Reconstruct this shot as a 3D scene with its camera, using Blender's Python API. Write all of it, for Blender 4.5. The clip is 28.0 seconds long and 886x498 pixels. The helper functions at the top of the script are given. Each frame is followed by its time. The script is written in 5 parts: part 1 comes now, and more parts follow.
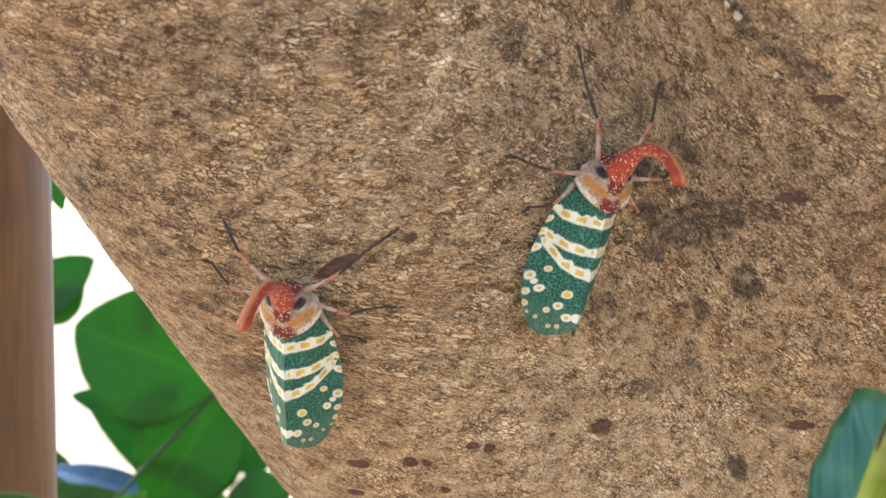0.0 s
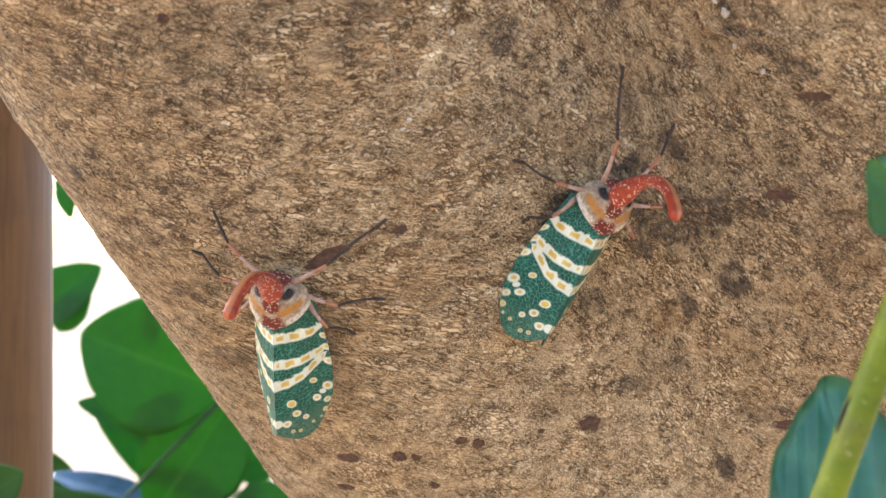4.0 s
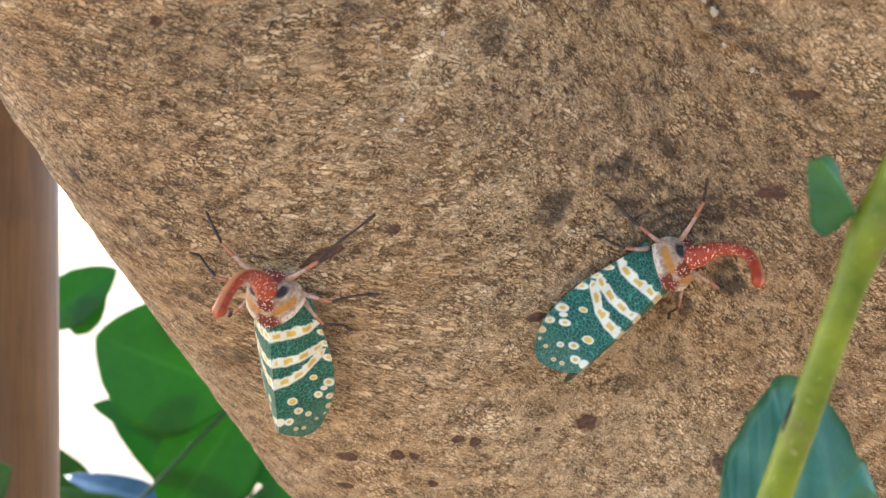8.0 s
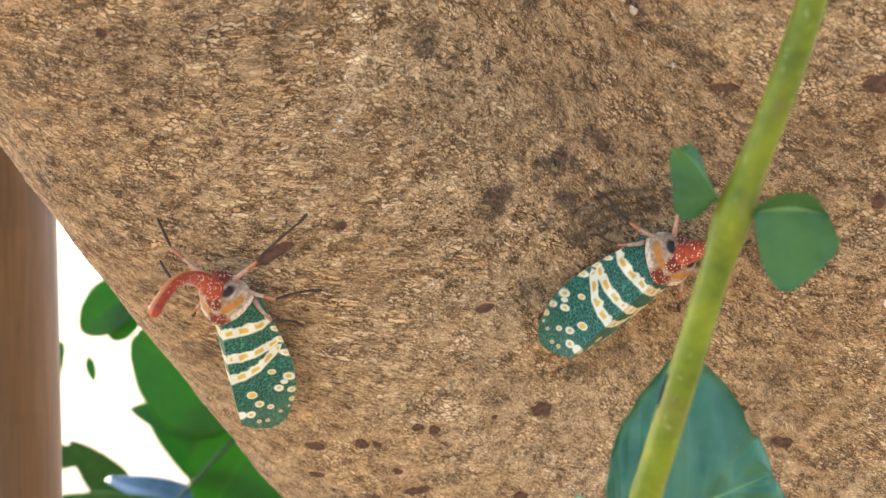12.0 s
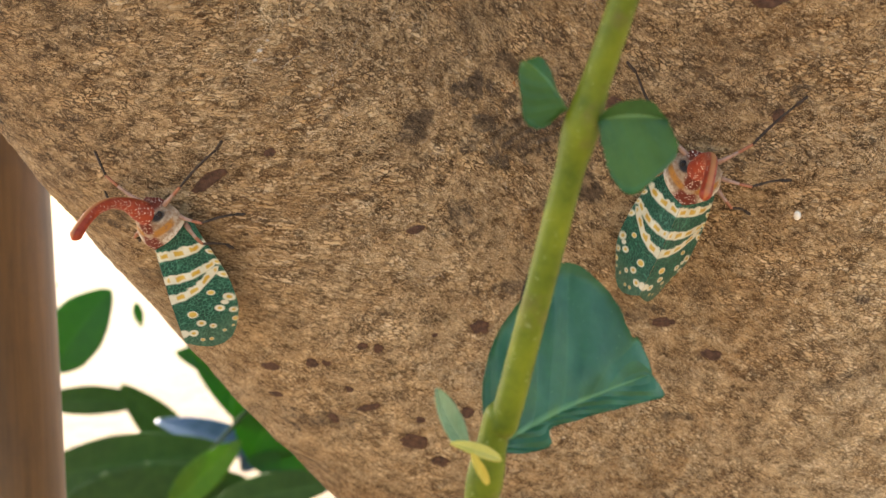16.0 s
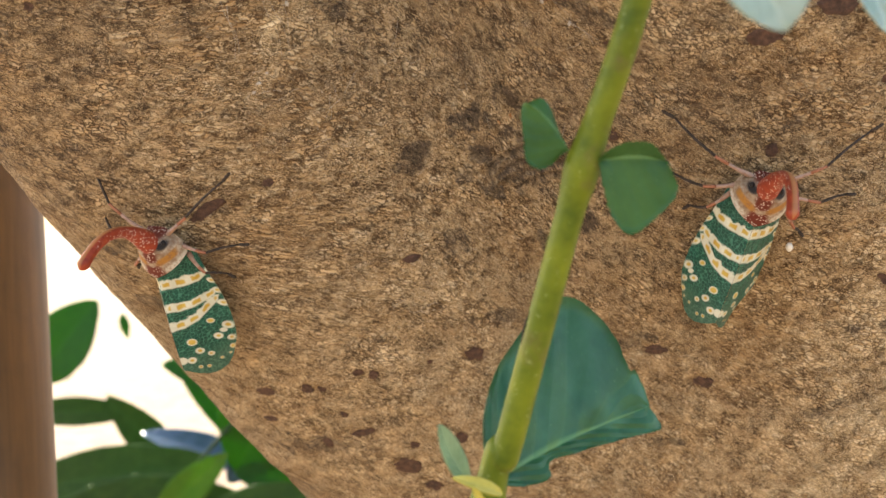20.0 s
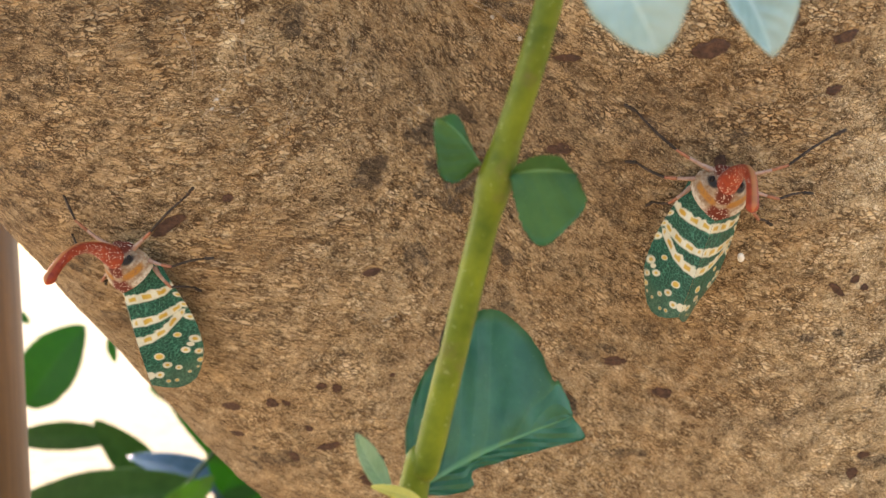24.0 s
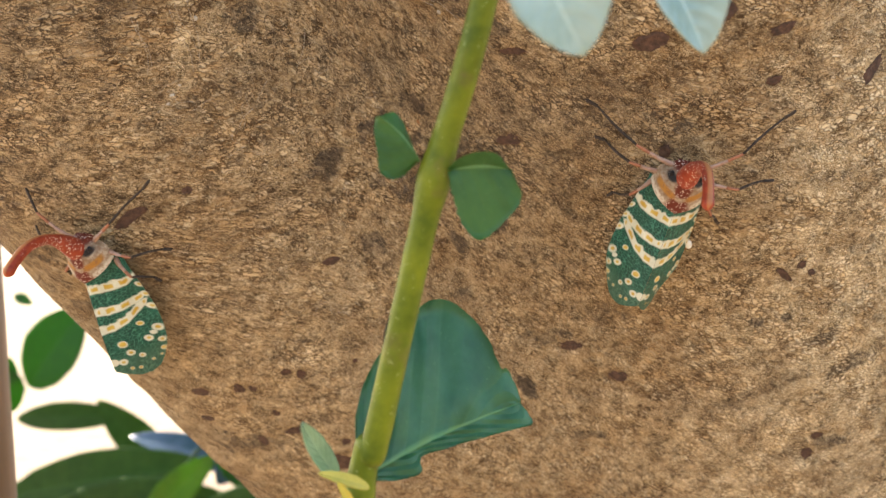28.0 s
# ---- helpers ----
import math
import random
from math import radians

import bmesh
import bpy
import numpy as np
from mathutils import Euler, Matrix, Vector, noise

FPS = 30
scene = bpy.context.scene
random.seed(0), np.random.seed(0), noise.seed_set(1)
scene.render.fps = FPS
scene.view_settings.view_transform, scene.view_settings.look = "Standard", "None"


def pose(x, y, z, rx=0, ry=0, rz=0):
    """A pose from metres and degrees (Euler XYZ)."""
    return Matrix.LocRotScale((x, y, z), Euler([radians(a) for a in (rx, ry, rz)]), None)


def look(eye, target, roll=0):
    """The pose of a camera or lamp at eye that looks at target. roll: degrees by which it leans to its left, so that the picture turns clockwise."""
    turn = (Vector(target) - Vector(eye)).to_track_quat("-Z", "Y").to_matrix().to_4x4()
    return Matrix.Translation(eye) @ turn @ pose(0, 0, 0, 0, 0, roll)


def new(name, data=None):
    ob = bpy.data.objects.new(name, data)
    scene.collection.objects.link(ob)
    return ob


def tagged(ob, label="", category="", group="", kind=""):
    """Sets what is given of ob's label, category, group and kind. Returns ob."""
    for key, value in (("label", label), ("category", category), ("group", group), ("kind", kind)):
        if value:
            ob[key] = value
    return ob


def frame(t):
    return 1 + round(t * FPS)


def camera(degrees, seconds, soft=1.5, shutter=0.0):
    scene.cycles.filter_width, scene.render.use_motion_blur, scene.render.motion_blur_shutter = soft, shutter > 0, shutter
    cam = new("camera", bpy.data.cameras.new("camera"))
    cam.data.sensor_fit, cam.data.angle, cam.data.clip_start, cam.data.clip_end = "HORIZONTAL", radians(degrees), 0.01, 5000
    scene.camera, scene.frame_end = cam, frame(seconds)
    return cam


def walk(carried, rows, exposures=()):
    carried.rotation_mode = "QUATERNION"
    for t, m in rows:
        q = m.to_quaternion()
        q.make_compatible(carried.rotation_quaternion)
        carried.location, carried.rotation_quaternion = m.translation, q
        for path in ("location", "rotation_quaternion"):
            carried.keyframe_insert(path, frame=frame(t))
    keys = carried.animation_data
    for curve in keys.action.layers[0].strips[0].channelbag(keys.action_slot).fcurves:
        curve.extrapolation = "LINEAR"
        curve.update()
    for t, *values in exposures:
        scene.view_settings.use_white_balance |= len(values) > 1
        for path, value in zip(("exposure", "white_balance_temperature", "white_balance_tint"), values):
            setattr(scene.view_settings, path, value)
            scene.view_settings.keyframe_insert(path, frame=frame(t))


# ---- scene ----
cam = camera(38.0, 28.0)
PATH = [
    (0, look((-0.01075, -0.29932, 0.00677), (-0.00353, 0.00055, 0.00162), -0.59)),
    (0.5, look((-0.01334, -0.29920, 0.00437), (-0.00509, 0.00066, 0.00047), 0.13)),
    (1, look((-0.00955, -0.30104, 0.00526), (-0.00264, -0.00113, 0.00373), 0.26)),
    (1.5, look((-0.00663, -0.30151, 0.00293), (-0.00124, -0.00156, 0.00121), 0.21)),
    (2, look((-0.00450, -0.30221, 0.00269), (-0.00097, -0.00224, 0.00014), 0.21)),
    (2.5, look((-0.00553, -0.30258, 0.00273), (-0.00109, -0.00262, 0.00130), 0.38)),
    (4.5, look((-0.00599, -0.30164, 0.00045), (-0.00163, -0.00167, 0.00048), 0.07)),
    (5, look((-0.00794, -0.30139, 0.00236), (-0.00344, -0.00143, 0.00437), -0.12)),
    (5.5, look((-0.00930, -0.30161, 0.00358), (-0.00364, -0.00168, 0.00678), -0.26)),
    (6, look((-0.01007, -0.30154, 0.00323), (-0.00359, -0.00164, 0.00743), -0.16)),
    (6.5, look((-0.00769, -0.30231, 0.00397), (-0.00214, -0.00239, 0.00852), -0.12)),
    (7, look((-0.00575, -0.30222, 0.00275), (-0.00174, -0.00226, 0.00545), -0.09)),
    (7.5, look((-0.00451, -0.30286, 0.00072), (-0.00394, -0.00286, 0.00097), 0.07)),
    (8, look((-0.00000, -0.30400, 0.00000), (-0.00004, -0.00400, 0.00005), 0.01)),
    (8.5, look((0.00227, -0.30404, -0.00142), (0.00093, -0.00405, -0.00386), 0.08)),
    (9, look((0.00382, -0.30469, -0.00220), (0.00029, -0.00473, -0.00539), 0.10)),
    (9.5, look((0.00540, -0.30544, -0.00374), (0.00172, -0.00549, -0.00739), 0.15)),
    (10, look((0.00489, -0.30525, -0.00465), (-0.00056, -0.00533, -0.00876), 0.11)),
    (10.5, look((0.00405, -0.30628, -0.00265), (-0.00223, -0.00636, -0.00555), -0.04)),
    (11, look((0.00432, -0.30744, -0.00361), (-0.00044, -0.00748, -0.00420), 0.13)),
    (11.5, look((0.00974, -0.30961, -0.00208), (0.00492, -0.00964, -0.00236), -0.02)),
    (12, look((0.02611, -0.31605, -0.00248), (0.01297, -0.01634, -0.00141), -1.06)),
    (12.5, look((0.04411, -0.31709, -0.00726), (0.02021, -0.01807, -0.01079), -2.30)),
    (14.5, look((0.05556, -0.32412, -0.00793), (0.02367, -0.02594, -0.01654), -2.29)),
    (15, look((0.05813, -0.32605, -0.00943), (0.02681, -0.02780, -0.01745), -2.26)),
    (15.5, look((0.06225, -0.32681, -0.00958), (0.03051, -0.02863, -0.01847), -2.24)),
    (16, look((0.06304, -0.32726, -0.01016), (0.03236, -0.02901, -0.02038), -2.22)),
    (16.5, look((0.06465, -0.32724, -0.01016), (0.03375, -0.02903, -0.02098), -2.11)),
    (17, look((0.06355, -0.32739, -0.00919), (0.03367, -0.02906, -0.01969), -2.19)),
    (17.5, look((0.06337, -0.32775, -0.00942), (0.03352, -0.02938, -0.01869), -2.16)),
    (18, look((0.06092, -0.32817, -0.00796), (0.03250, -0.02966, -0.01734), -2.14)),
    (18.5, look((0.06013, -0.32881, -0.00663), (0.03236, -0.03022, -0.01533), -2.15)),
    (19, look((0.05943, -0.32869, -0.00671), (0.03263, -0.03000, -0.01493), -2.11)),
    (19.5, look((0.05907, -0.32876, -0.00686), (0.03311, -0.02999, -0.01462), -2.10)),
    (20, look((0.06034, -0.33056, -0.00393), (0.03356, -0.03190, -0.01299), -2.08)),
    (20.5, look((0.06238, -0.33174, -0.00467), (0.03697, -0.03291, -0.01214), -2.09)),
    (22.5, look((0.06701, -0.33349, -0.00604), (0.04012, -0.03473, -0.01083), -2.46)),
    (23, look((0.06846, -0.33397, -0.00571), (0.04164, -0.03520, -0.00978), -2.53)),
    (23.5, look((0.06970, -0.33420, -0.00425), (0.04264, -0.03546, -0.00930), -2.44)),
    (24, look((0.07029, -0.33428, -0.00721), (0.04463, -0.03539, -0.01049), -2.49)),
    (24.5, look((0.07051, -0.33402, -0.00670), (0.04435, -0.03521, -0.01187), -2.46)),
    (25, look((0.07017, -0.33405, -0.00676), (0.04330, -0.03531, -0.01243), -2.47)),
    (25.5, look((0.07112, -0.33479, -0.00604), (0.04465, -0.03604, -0.01290), -2.47)),
    (26, look((0.07677, -0.33732, -0.00590), (0.04957, -0.03865, -0.01325), -2.47)),
    (26.5, look((0.08155, -0.33892, -0.00501), (0.05311, -0.04036, -0.01232), -2.60)),
    (27, look((0.08689, -0.33982, -0.00527), (0.05760, -0.04135, -0.01279), -2.67)),
    (27.5, look((0.08613, -0.33953, -0.00553), (0.05669, -0.04108, -0.01319), -2.92)),
    (28, look((0.08588, -0.33993, -0.00427), (0.05699, -0.04146, -0.01318), -3.01)),
]
walk(cam, PATH, [(0.0, 3.00, 6000, 10), (8.5, 3.02, 5950, 10), (9.1, 3.10, 6000, 10), (10.0, 3.00, 6350, 10), (11.3, 3.02, 6450, 10), (12.0, 3.12, 6500, 10), (12.6, 2.66, 7050, 10), (22.0, 2.68, 7200, 10), (28.0, 2.74, 7200, 10)])
cam.data.dof.use_dof, cam.data.dof.focus_distance, cam.data.dof.aperture_fstop = True, 0.308, 25.0

# ---- light ----
SUN_FROM = Vector((-0.55, 0.55, 0.62)).normalized()
world = bpy.data.worlds.new("sky")
scene.world = world
world.use_nodes = True
wn, wl = world.node_tree.nodes, world.node_tree.links
sky = wn.new("ShaderNodeTexSky")
sky.sky_type, sky.sun_disc = "NISHITA", False
sky.sun_elevation = math.asin(SUN_FROM.z)
sky.sun_rotation = math.atan2(SUN_FROM.x, SUN_FROM.y)
sky.dust_density = 3.0
wl.new(sky.outputs[0], wn["Background"].inputs[0])
wn["Background"].inputs[1].default_value = 0.12
sun = new("sun", bpy.data.lights.new("sun", "SUN"))
sun.data.energy, sun.data.angle, sun.data.color = 3.2, radians(0.5), (1.0, 0.95, 0.86)
sun.matrix_world = look(SUN_FROM * 5, (0, 0, 0))


# ---- materials ----
class Mat:
    """A node material under construction."""

    def __init__(self, name):
        self.mat = bpy.data.materials.new(name)
        self.mat.use_nodes = True
        self.t = self.mat.node_tree
        self.b = self.t.nodes["Principled BSDF"]

    def put(self, sock, v):
        if hasattr(v, "is_output"):
            self.t.links.new(v, sock)
        elif isinstance(v, (tuple, list)) and len(v) == 3 and sock.type == "RGBA":
            sock.default_value = (*v, 1)
        else:
            sock.default_value = v

    def node(self, kind, out=0, props=(), **ins):
        n = self.t.nodes.new("ShaderNode" + kind)
        for k, v in dict(props).items():
            setattr(n, k, v)
        for k, v in ins.items():
            self.put(n.inputs[int(k[1:]) if k[0] == "i" and k[1:].isdigit() else k.replace("_", " ")], v)
        return n.outputs[out]

    def set(self, **ins):
        for k, v in ins.items():
            self.put(self.b.inputs[k.replace("_", " ")], v)
        return self

    def attr(self, name, out=2):
        return self.node("Attribute", out, {"attribute_name": name})

    def obj(self):
        return self.node("TexCoord", 3)

    def uv(self):
        return self.node("TexCoord", 2)

    def noise(self, vec, scale, detail=4.0, rough=0.55, out=0, dist=0.0):
        return self.node("TexNoise", out, Vector=vec, Scale=scale, Detail=detail, Roughness=rough, Distortion=dist)

    def scaled(self, vec, s):
        return self.node("VectorMath", 0, {"operation": "MULTIPLY"}, i0=vec, i1=s)

    def math(self, op, a, b=0.0, clamp=False):
        return self.node("Math", 0, {"operation": op, "use_clamp": clamp}, i0=a, i1=b)

    def ramp(self, f, lo, hi, a=0.0, b=1.0):
        return self.node("MapRange", 0, {"clamp": True}, Value=f, From_Min=lo, From_Max=hi, To_Min=a, To_Max=b)

    def mix(self, f, a, b, blend="MIX"):
        n = self.t.nodes.new("ShaderNodeMix")
        n.data_type, n.blend_type = "RGBA", blend
        self.put(n.inputs[0], f)
        self.put(n.inputs[6], a)
        self.put(n.inputs[7], b)
        return n.outputs[2]

    def bump(self, h, strength=0.5, dist=0.001, normal=None):
        n = self.node("Bump", 0, Height=h, Strength=strength, Distance=dist)
        if normal is not None:
            self.put(n.node.inputs["Normal"], normal)
        self.put(self.b.inputs["Normal"], n)
        return n

    def translucent(self, color, amount):
        out = self.t.nodes["Material Output"]
        tr = self.node("BsdfTranslucent", 0, Color=color)
        m = self.node("MixShader", 0, i0=amount, i1=self.b.outputs[0], i2=tr)
        self.t.links.new(m, out.inputs[0])
        return self


def bark_material():
    """Thin tan flakes with brown gaps between them, drawn out across the trunk; stains with painted shade, scabs, and
    pale bark with painted skylight by attribute.
    """
    m = Mat("bark")
    uv = m.uv()
    drawn = m.node("CombineXYZ", 0, X=m.ramp(m.attr("drawn"), 0.0, 1.0, 0.95, 0.74), Y=1.0, Z=1.0)
    sheared = m.node("VectorMath", 0, {"operation": "SUBTRACT"}, i0=uv, i1=m.node("CombineXYZ", 0, Y=m.math("MULTIPLY", m.node("SeparateXYZ", 0, i0=uv), 0.58)))
    across = m.node("VectorMath", 0, {"operation": "MULTIPLY"}, i0=sheared, i1=drawn)
    wide = m.node("MixRGB", 0, i0=0.0034, i1=across, i2=m.noise(uv, 260, 3, 0.6, 1))
    warp = m.node("MixRGB", 0, i0=0.0011, i1=wide, i2=m.noise(uv, 1000, 3, 0.65, 1))
    grain = m.noise(across, 1900, 4, 0.62)
    fleck = m.noise(warp, 560, 5, 0.70, dist=0.4)
    big = m.node("TexVoronoi", 0, {"feature": "DISTANCE_TO_EDGE"}, Vector=warp, Scale=830.0)
    small = m.node("TexVoronoi", 0, {"feature": "DISTANCE_TO_EDGE"}, Vector=warp, Scale=1600.0)
    tint = m.node("SeparateColor", 0, i0=m.node("TexVoronoi", 1, {"feature": "F1"}, Vector=warp, Scale=830.0))
    tint2 = m.node("SeparateColor", 1, i0=m.node("TexVoronoi", 1, {"feature": "F1"}, Vector=warp, Scale=1600.0))
    patch = m.noise(uv, 52, 5, 0.68)
    broad = m.noise(uv, 14, 4, 0.6)
    hue = m.noise(uv, 26, 4, 0.6)
    pick = m.ramp(m.noise(uv, 75, 3, 0.5), 0.44, 0.56)
    edge = m.node("Mix", 0, {"data_type": "FLOAT"}, Factor=pick, A=m.math("MULTIPLY", small, 1.4), B=big)
    shade = m.node("Mix", 0, {"data_type": "FLOAT"}, Factor=pick, A=tint2, B=tint)
    plate = m.mix(m.ramp(broad, 0.38, 0.64), (0.554, 0.392, 0.218), (0.464, 0.311, 0.161))
    plate = m.mix(m.ramp(hue, 0.50, 0.72, 0, 0.55), plate, (0.464, 0.275, 0.114))
    plate = m.mix(m.ramp(shade, 0.50, 0.98, 0, 0.70), plate, (0.660, 0.508, 0.314))
    plate = m.mix(m.ramp(shade, 0.34, 0.04, 0, 0.75), plate, (0.248, 0.150, 0.075))
    col = m.mix(m.ramp(fleck, 0.34, 0.46), (0.186, 0.113, 0.054), plate)
    col = m.mix(m.ramp(grain, 0.56, 0.70, 0, 0.62), col, (0.674, 0.528, 0.336))
    col = m.mix(m.ramp(grain, 0.42, 0.30, 0, 0.5), col, (0.150, 0.087, 0.041))
    col = m.mix(m.ramp(patch, 0.53, 0.74, 0, 0.40), col, (0.150, 0.091, 0.044))
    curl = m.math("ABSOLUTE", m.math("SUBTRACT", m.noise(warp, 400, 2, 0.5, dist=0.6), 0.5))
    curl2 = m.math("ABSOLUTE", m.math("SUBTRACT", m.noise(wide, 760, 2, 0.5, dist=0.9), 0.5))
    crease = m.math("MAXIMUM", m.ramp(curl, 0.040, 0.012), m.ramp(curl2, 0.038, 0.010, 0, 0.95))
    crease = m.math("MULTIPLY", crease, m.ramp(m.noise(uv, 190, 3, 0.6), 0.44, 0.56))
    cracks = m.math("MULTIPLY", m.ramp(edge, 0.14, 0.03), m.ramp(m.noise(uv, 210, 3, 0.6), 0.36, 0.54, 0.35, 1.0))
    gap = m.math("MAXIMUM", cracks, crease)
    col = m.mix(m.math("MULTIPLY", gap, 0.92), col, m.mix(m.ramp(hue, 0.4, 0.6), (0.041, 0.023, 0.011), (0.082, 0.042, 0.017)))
    # pale bark; on the trunk's right it also holds painted skylight
    pale_lit = m.mix(m.ramp(edge, 0.0, 0.16), (0.231, 0.146, 0.073), m.mix(m.ramp(shade, 0.2, 0.9), (0.674, 0.496, 0.281), (0.860, 0.702, 0.460)))
    pale_lit = m.mix(m.ramp(grain, 0.44, 0.30, 0, 0.7), pale_lit, (0.150, 0.091, 0.047))
    pale_lit = m.mix(m.math("MULTIPLY", crease, 0.7), pale_lit, (0.095, 0.056, 0.026))
    col = m.mix(m.attr("pale"), col, pale_lit)
    # dark tone of real stains and of shade painted on the upper trunk
    stain_shade_col = m.mix(m.ramp(fleck, 0.35, 0.62), (0.040, 0.029, 0.019), (0.150, 0.108, 0.072))
    stain_shade_col = m.mix(m.ramp(grain, 0.55, 0.72, 0, 0.6), stain_shade_col, (0.24, 0.19, 0.14))
    stain_shade = m.math("ADD", m.attr("stain_shade"), m.math("MULTIPLY", m.attr("stain_shade"), m.math("SUBTRACT", gap, 0.15)), True)
    col = m.mix(stain_shade, col, stain_shade_col)
    col = m.mix(m.attr("scar"), col, m.mix(m.ramp(grain, 0.4, 0.65), (0.05, 0.028, 0.018), (0.12, 0.060, 0.038)))
    m.set(Base_Color=col, Roughness=0.85)
    m.b.inputs["Specular IOR Level"].default_value = 0.15
    dome = m.math("POWER", m.ramp(edge, 0.0, 0.26), 0.6)
    h = m.math("ADD", m.math("MULTIPLY", grain, 0.35), m.math("ADD", m.math("MULTIPLY", fleck, 0.5), dome))
    h = m.math("ADD", h, m.math("MULTIPLY", shade, 0.35))
    h = m.math("SUBTRACT", h, m.math("MULTIPLY", crease, 0.6))
    h = m.math("MULTIPLY", h, m.math("SUBTRACT", 1.0, m.math("MULTIPLY", m.attr("scar"), 0.7)))
    m.bump(h, 0.9, 0.0006)
    return m.mat


def leaf_material(name, dark, light, vein, through_col, gloss=0.35, amount=0.3, veins=9.0, vein_show=0.25, relief=0.35, spec=0.5):
    m = Mat(name)
    uv = m.uv()
    sep = m.t.nodes.new("ShaderNodeSeparateXYZ")
    m.put(sep.inputs[0], uv)
    u, v = sep.outputs[0], sep.outputs[1]
    av = m.math("ABSOLUTE", v)
    rib = m.ramp(av, 0.05, 0.015)
    phase = m.math("SUBTRACT", m.math("MULTIPLY", u, veins), m.math("MULTIPLY", av, 2.2))
    lat = m.math("ABSOLUTE", m.math("SUBTRACT", m.math("FRACT", phase), 0.5))
    lateral = m.ramp(lat, 0.07, 0.0, 0, vein_show)
    n1 = m.noise(m.obj(), 120, 4, 0.6)
    col = m.mix(m.ramp(n1, 0.35, 0.68), dark, light)
    col = m.mix(m.ramp(m.noise(m.obj(), 700, 3, 0.6), 0.6, 0.8, 0, 0.25), col, light)
    col = m.mix(m.ramp(m.noise(m.obj(), 1500, 2, 0.5), 0.70, 0.74, 0, 0.5), col, vein)
    col = m.mix(m.math("MAXIMUM", rib, lateral), col, vein)
    m.set(Base_Color=col, Roughness=gloss)
    h = m.math("ADD", m.math("MULTIPLY", m.ramp(lat, 0.0, 0.5), 1.0), m.math("MULTIPLY", m.noise(m.obj(), 500, 3, 0.6), 0.3))
    m.bump(h, relief, 0.0012)
    m.b.inputs["Specular IOR Level"].default_value = spec
    m.translucent(through_col, amount)
    return m.mat


def plain(name, a, b, scale, rough, bump=0.3, dist=0.0003, spec=0.5):
    m = Mat(name)
    n = m.noise(m.obj(), scale, 5, 0.6)
    m.set(Base_Color=m.mix(m.ramp(n, 0.3, 0.7), a, b), Roughness=rough)
    m.b.inputs["Specular IOR Level"].default_value = spec
    m.bump(m.noise(m.obj(), scale * 3, 3, 0.6), bump, dist)
    return m.mat


def wing_material():
    m = Mat("forewing")
    uv = m.uv()
    warp = m.node("MixRGB", 0, i0=0.0006, i1=uv, i2=m.noise(uv, 500, 2, 0.5, 1))
    cells = m.node("TexVoronoi", 0, {"feature": "DISTANCE_TO_EDGE"}, Vector=m.scaled(warp, (0.62, 1.0, 1.0)), Scale=1450.0)
    fine = m.node("TexVoronoi", 0, {"feature": "DISTANCE_TO_EDGE"}, Vector=m.scaled(warp, (0.55, 1.0, 1.0)), Scale=2100.0)
    tail = m.attr("tail")
    net = m.node("Mix", 0, {"data_type": "FLOAT"}, Factor=tail, A=m.ramp(cells, 0.085, 0.03), B=m.ramp(fine, 0.11, 0.04))
    tone = m.noise(uv, 260, 3, 0.5)
    green = m.mix(m.ramp(tone, 0.35, 0.7), (0.001, 0.036, 0.022), (0.003, 0.066, 0.040))
    green = m.mix(tail, green, m.mix(m.ramp(tone, 0.35, 0.7), (0.010, 0.058, 0.034), (0.022, 0.082, 0.048)))
    green = m.mix(m.math("MULTIPLY", net, 0.70), green, m.mix(tail, (0.060, 0.225, 0.145), (0.11, 0.215, 0.140)))
    cream = m.mix(m.ramp(tone, 0.35, 0.7), (0.54, 0.51, 0.375), (0.68, 0.65, 0.51))
    col = m.mix(m.attr("pale"), green, m.mix(m.math("MULTIPLY", net, 0.22), cream, (0.38, 0.44, 0.33)))
    col = m.mix(m.attr("yellow"), col, m.mix(m.ramp(tone, 0.35, 0.7), (0.44, 0.26, 0.030), (0.56, 0.385, 0.075)))
    m.set(Base_Color=col, Roughness=0.42)
    m.b.inputs["Specular IOR Level"].default_value = 0.28
    m.bump(m.math("SUBTRACT", 1.0, net), 0.35, 0.00010)
    return m.mat


def snout_material():
    m = Mat("snout_red")
    uv = m.uv()
    dots = m.node("TexVoronoi", 0, {"feature": "F1"}, Vector=uv, Scale=1.0)
    tone = m.noise(m.obj(), 700, 3, 0.5)
    col = m.mix(m.ramp(tone, 0.3, 0.7), (0.20, 0.024, 0.010), (0.34, 0.052, 0.018))
    belly = m.attr("belly")
    col = m.mix(belly, col, (0.46, 0.21, 0.075))
    col = m.mix(m.math("MULTIPLY", m.ramp(dots, 0.28, 0.19), m.attr("dots")), col, (0.88, 0.78, 0.66))
    m.set(Base_Color=col, Roughness=0.5)
    m.b.inputs["Specular IOR Level"].default_value = 0.3
    return m.mat


